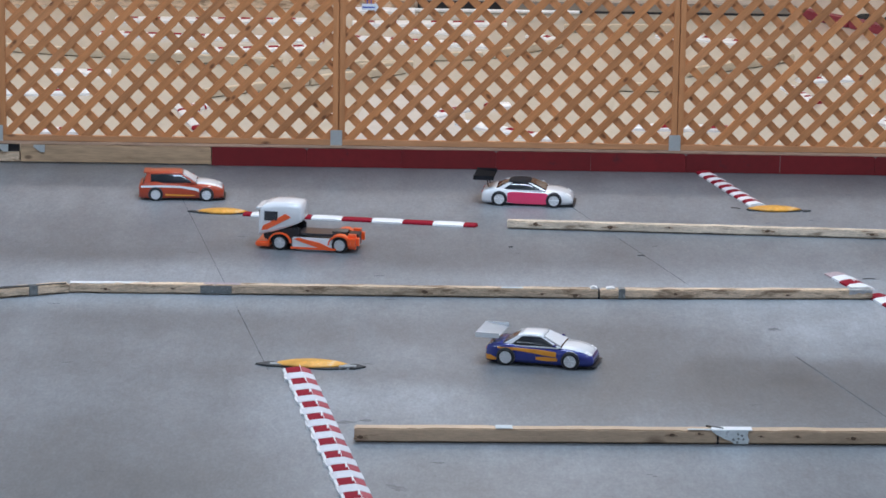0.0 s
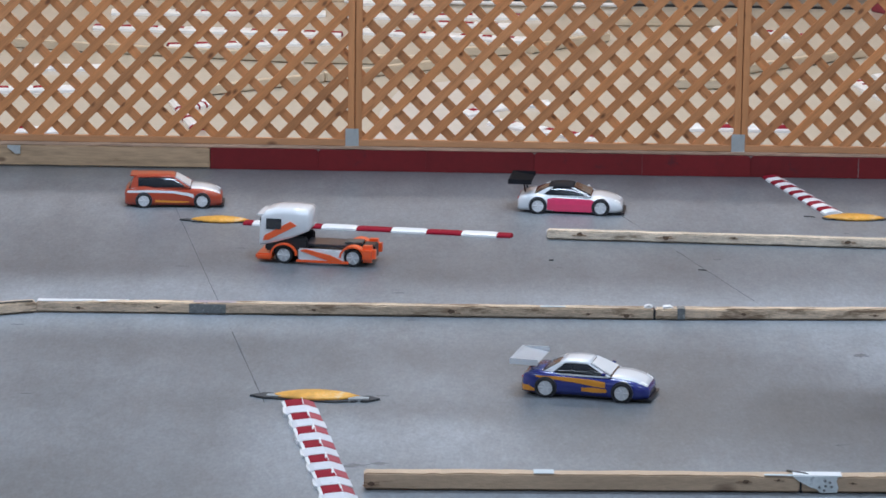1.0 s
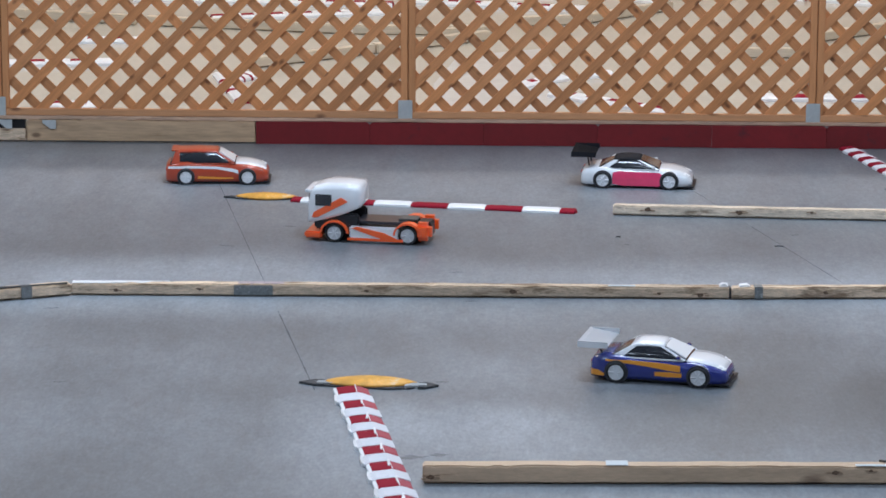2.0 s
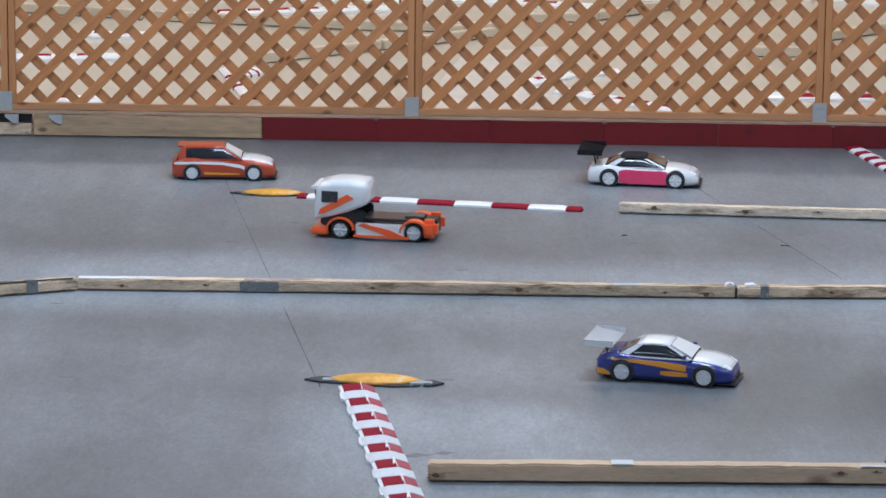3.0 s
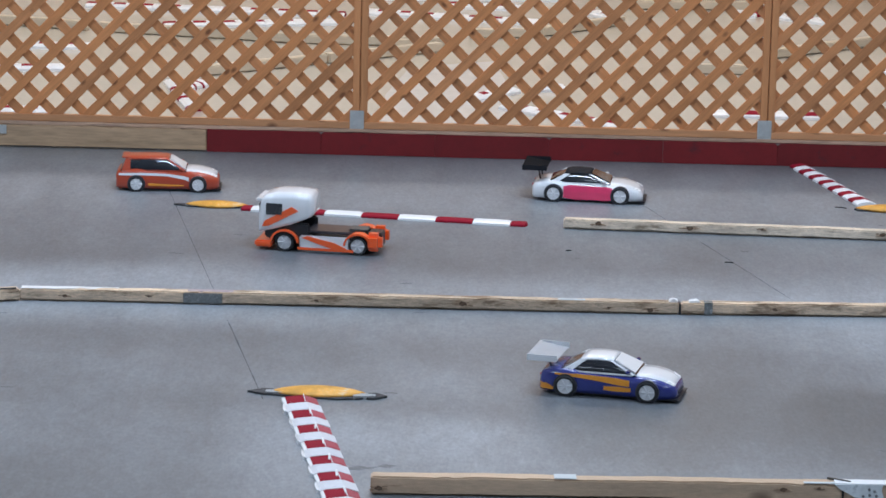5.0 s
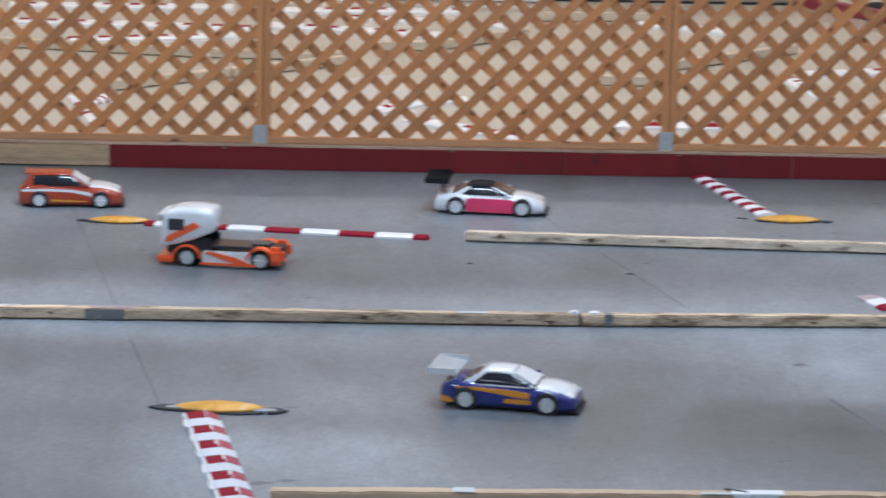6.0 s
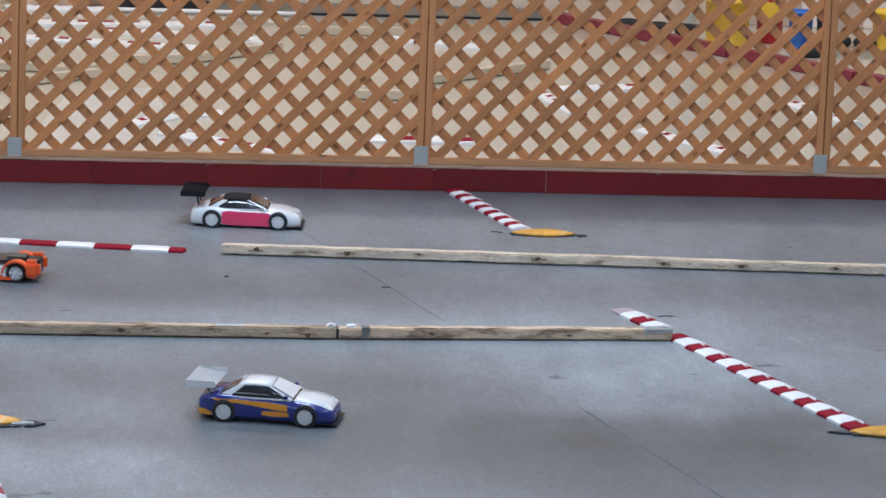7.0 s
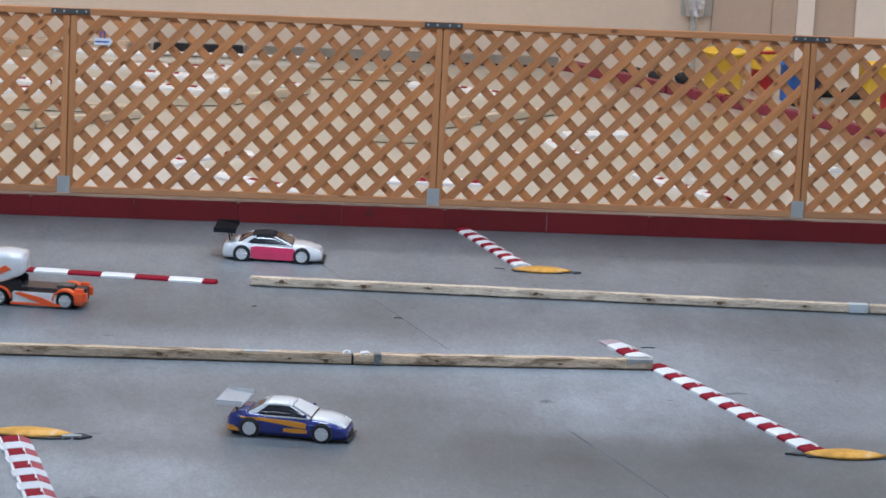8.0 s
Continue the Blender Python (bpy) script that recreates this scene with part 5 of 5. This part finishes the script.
def racing_truck(m, text, flash):
    """A 1:14 model racing tractor unit, heading along its x axis."""
    truck = tagged(empty("model_truck", m), text, "model truck", "radio-controlled model cars")
    part("chassis", box_mesh(-0.215, 0.19, -0.05, 0.05, 0.022, 0.045, bevel=0.004), M_BLACK, truck)
    part("deck", box_mesh(-0.15, 0.05, -0.062, 0.062, 0.066, 0.076, bevel=0.003), M_CAR_DARK, truck)
    cab = []
    for x, w, top, low in ((0.030, 0.082, 0.196, 0.130), (0.042, 0.086, 0.207, 0.124), (0.10, 0.088, 0.212, 0.100), (0.16, 0.088, 0.210, 0.082), (0.20, 0.087, 0.201, 0.072),
                           (0.215, 0.083, 0.185, 0.068), (0.222, 0.080, 0.14, 0.066)):
        cab.append((x, [(w * 0.98, low), (w, low + 0.012), (w, low + (top - low) * 0.5), (w * 0.985, top - 0.02), (w * 0.93, top - 0.004), (w * 0.5, top), (0, top + 0.002)]))
    smooth(part("cab", loft(cab), M_CAR_WHITE, truck, "white cab shell"))
    part("windscreen", box_mesh(0.2135, 0.223, -0.072, 0.072, 0.125, 0.172, bevel=0.003), M_GLASS, truck)
    part("sun_visor", box_mesh(0.205, 0.236, -0.078, 0.078, 0.178, 0.187, bevel=0.003), M_CAR_WHITE, truck)
    for s in (-1, 1):
        part("side_window", box_mesh(0.135, 0.195, s * 0.0885 - 0.002, s * 0.0885 + 0.002, 0.132, 0.174, bevel=0.0015), M_GLASS, truck)
        bm = prism([(0.075, 0.150), (0.100, 0.165), (0.20, 0.108), (0.208, 0.088), (0.185, 0.090)], -0.0015, 0.0015)
        bmesh.ops.transform(bm, matrix=pose(0, s * 0.0885, 0, 90, 0, 0), verts=bm.verts)
        part("decal", bm, flash, truck)
        part("engine_cover", box_mesh(0.035, 0.20, s * 0.072 - 0.010, s * 0.072 + 0.010, 0.046, 0.104, bevel=0.006), M_BLACK, truck)
        part("skirt_trim", box_mesh(-0.13, 0.075, s * 0.0945 - 0.002, s * 0.0945 + 0.002, 0.010, 0.020, bevel=0.001), flash, truck)
        part("rear_fairing", box_mesh(-0.232, -0.166, s * 0.066 - 0.027, s * 0.066 + 0.027, 0.016, 0.082, bevel=0.016), flash, truck)
        skirt = part("side_skirt", box_mesh(-0.115, 0.07, s * 0.088 - 0.006, s * 0.088 + 0.006, 0.014, 0.064, bevel=0.006), M_CAR_WHITE, truck, "white side fairing with coloured flash")
        bm = prism([(-0.11, 0.02), (-0.05, 0.02), (0.0, 0.035), (0.06, 0.055), (0.04, 0.062), (-0.06, 0.042)], -0.0015, 0.0015)
        bmesh.ops.transform(bm, matrix=pose(0, s * 0.0950, 0, 90, 0, 0), verts=bm.verts)
        part("flash", bm, flash, skirt)
        for x, deep in ((0.125, 0.03), (-0.145, 0.035)):
            bm = bmesh.new()
            prev = None
            arc = []
            for k in range(11):
                a = math.pi * k / 10
                arc.append((math.cos(a), math.sin(a)))
            inner = [[bm.verts.new((x + 0.046 * c, s * (0.09 + dy), 0.034 + 0.040 * q)) for c, q in arc] for dy in (-deep, 0.006)]
            outer = [[bm.verts.new((x + 0.053 * c, s * (0.09 + dy), 0.034 + 0.047 * q)) for c, q in arc] for dy in (-deep, 0.006)]
            for i in range(10):
                bm.faces.new((inner[0][i], inner[0][i + 1], inner[1][i + 1], inner[1][i]))
                bm.faces.new((outer[0][i], outer[1][i], outer[1][i + 1], outer[0][i + 1]))
                for j in (0, 1):
                    bm.faces.new((inner[j][i], outer[j][i], outer[j][i + 1], inner[j][i + 1]))
            for i in (0, 10):
                bm.faces.new((inner[0][i], inner[1][i], outer[1][i], outer[0][i]))
            part("mudguard", bm, flash, truck)
            wheel(truck, x, s * 0.079, 0.034, 0.028, M_RIM, s)
    part("front_bumper", box_mesh(0.17, 0.236, -0.09, 0.09, 0.012, 0.036, bevel=0.006), flash, truck)
    part("rear_panel", box_mesh(-0.222, -0.17, -0.038, 0.038, 0.02, 0.076, bevel=0.004), M_BLACK, truck)
    part("fifth_wheel", box_mesh(-0.17, -0.10, -0.035, 0.035, 0.076, 0.084, bevel=0.003), M_DARK_STEEL, truck)
    return truck


BIG = Matrix.Scale(1.08, 4)
touring_car(pose(1.03, -4.04, 0, 0, 0, -13) @ BIG, "blue and white model touring car with amber flashes and rear wing", M_CAR_BLUE, M_CAR_WHITE, M_CAR_WHITE,
            ((SWOOSH, M_CAR_GOLD), (LOWER, M_CAR_GOLD)), M_CAR_WHITE, tail=M_CAR_GOLD)
racing_truck(pose(-0.035, -1.925, 0, 0, 0, 171) @ BIG, "white and orange model racing truck on the concrete", M_CAR_ORANGE)
touring_car(pose(-0.735, -0.825, 0, 0, 0, 2), "orange and white model hatchback car beside the far kerb", M_CAR_RUST, M_CAR_RUST, M_CAR_WHITE,
            ((BELT, M_CAR_WHITE), (SILL, M_CAR_GOLD)), M_CAR_RUST, tall=0.018, hatch=True)
touring_car(pose(1.035, -0.83, 0, 0, 0, -6) @ BIG, "white and pink model racing car with a dark rear wing", M_CAR_WHITE, M_CAR_MATT, M_CAR_WHITE,
            ((DOORS, M_CAR_PINK),), M_CAR_MATT, tall=-0.008, wing_up=0.020, pillars=M_CAR_WHITE, screen=M_GLASS)
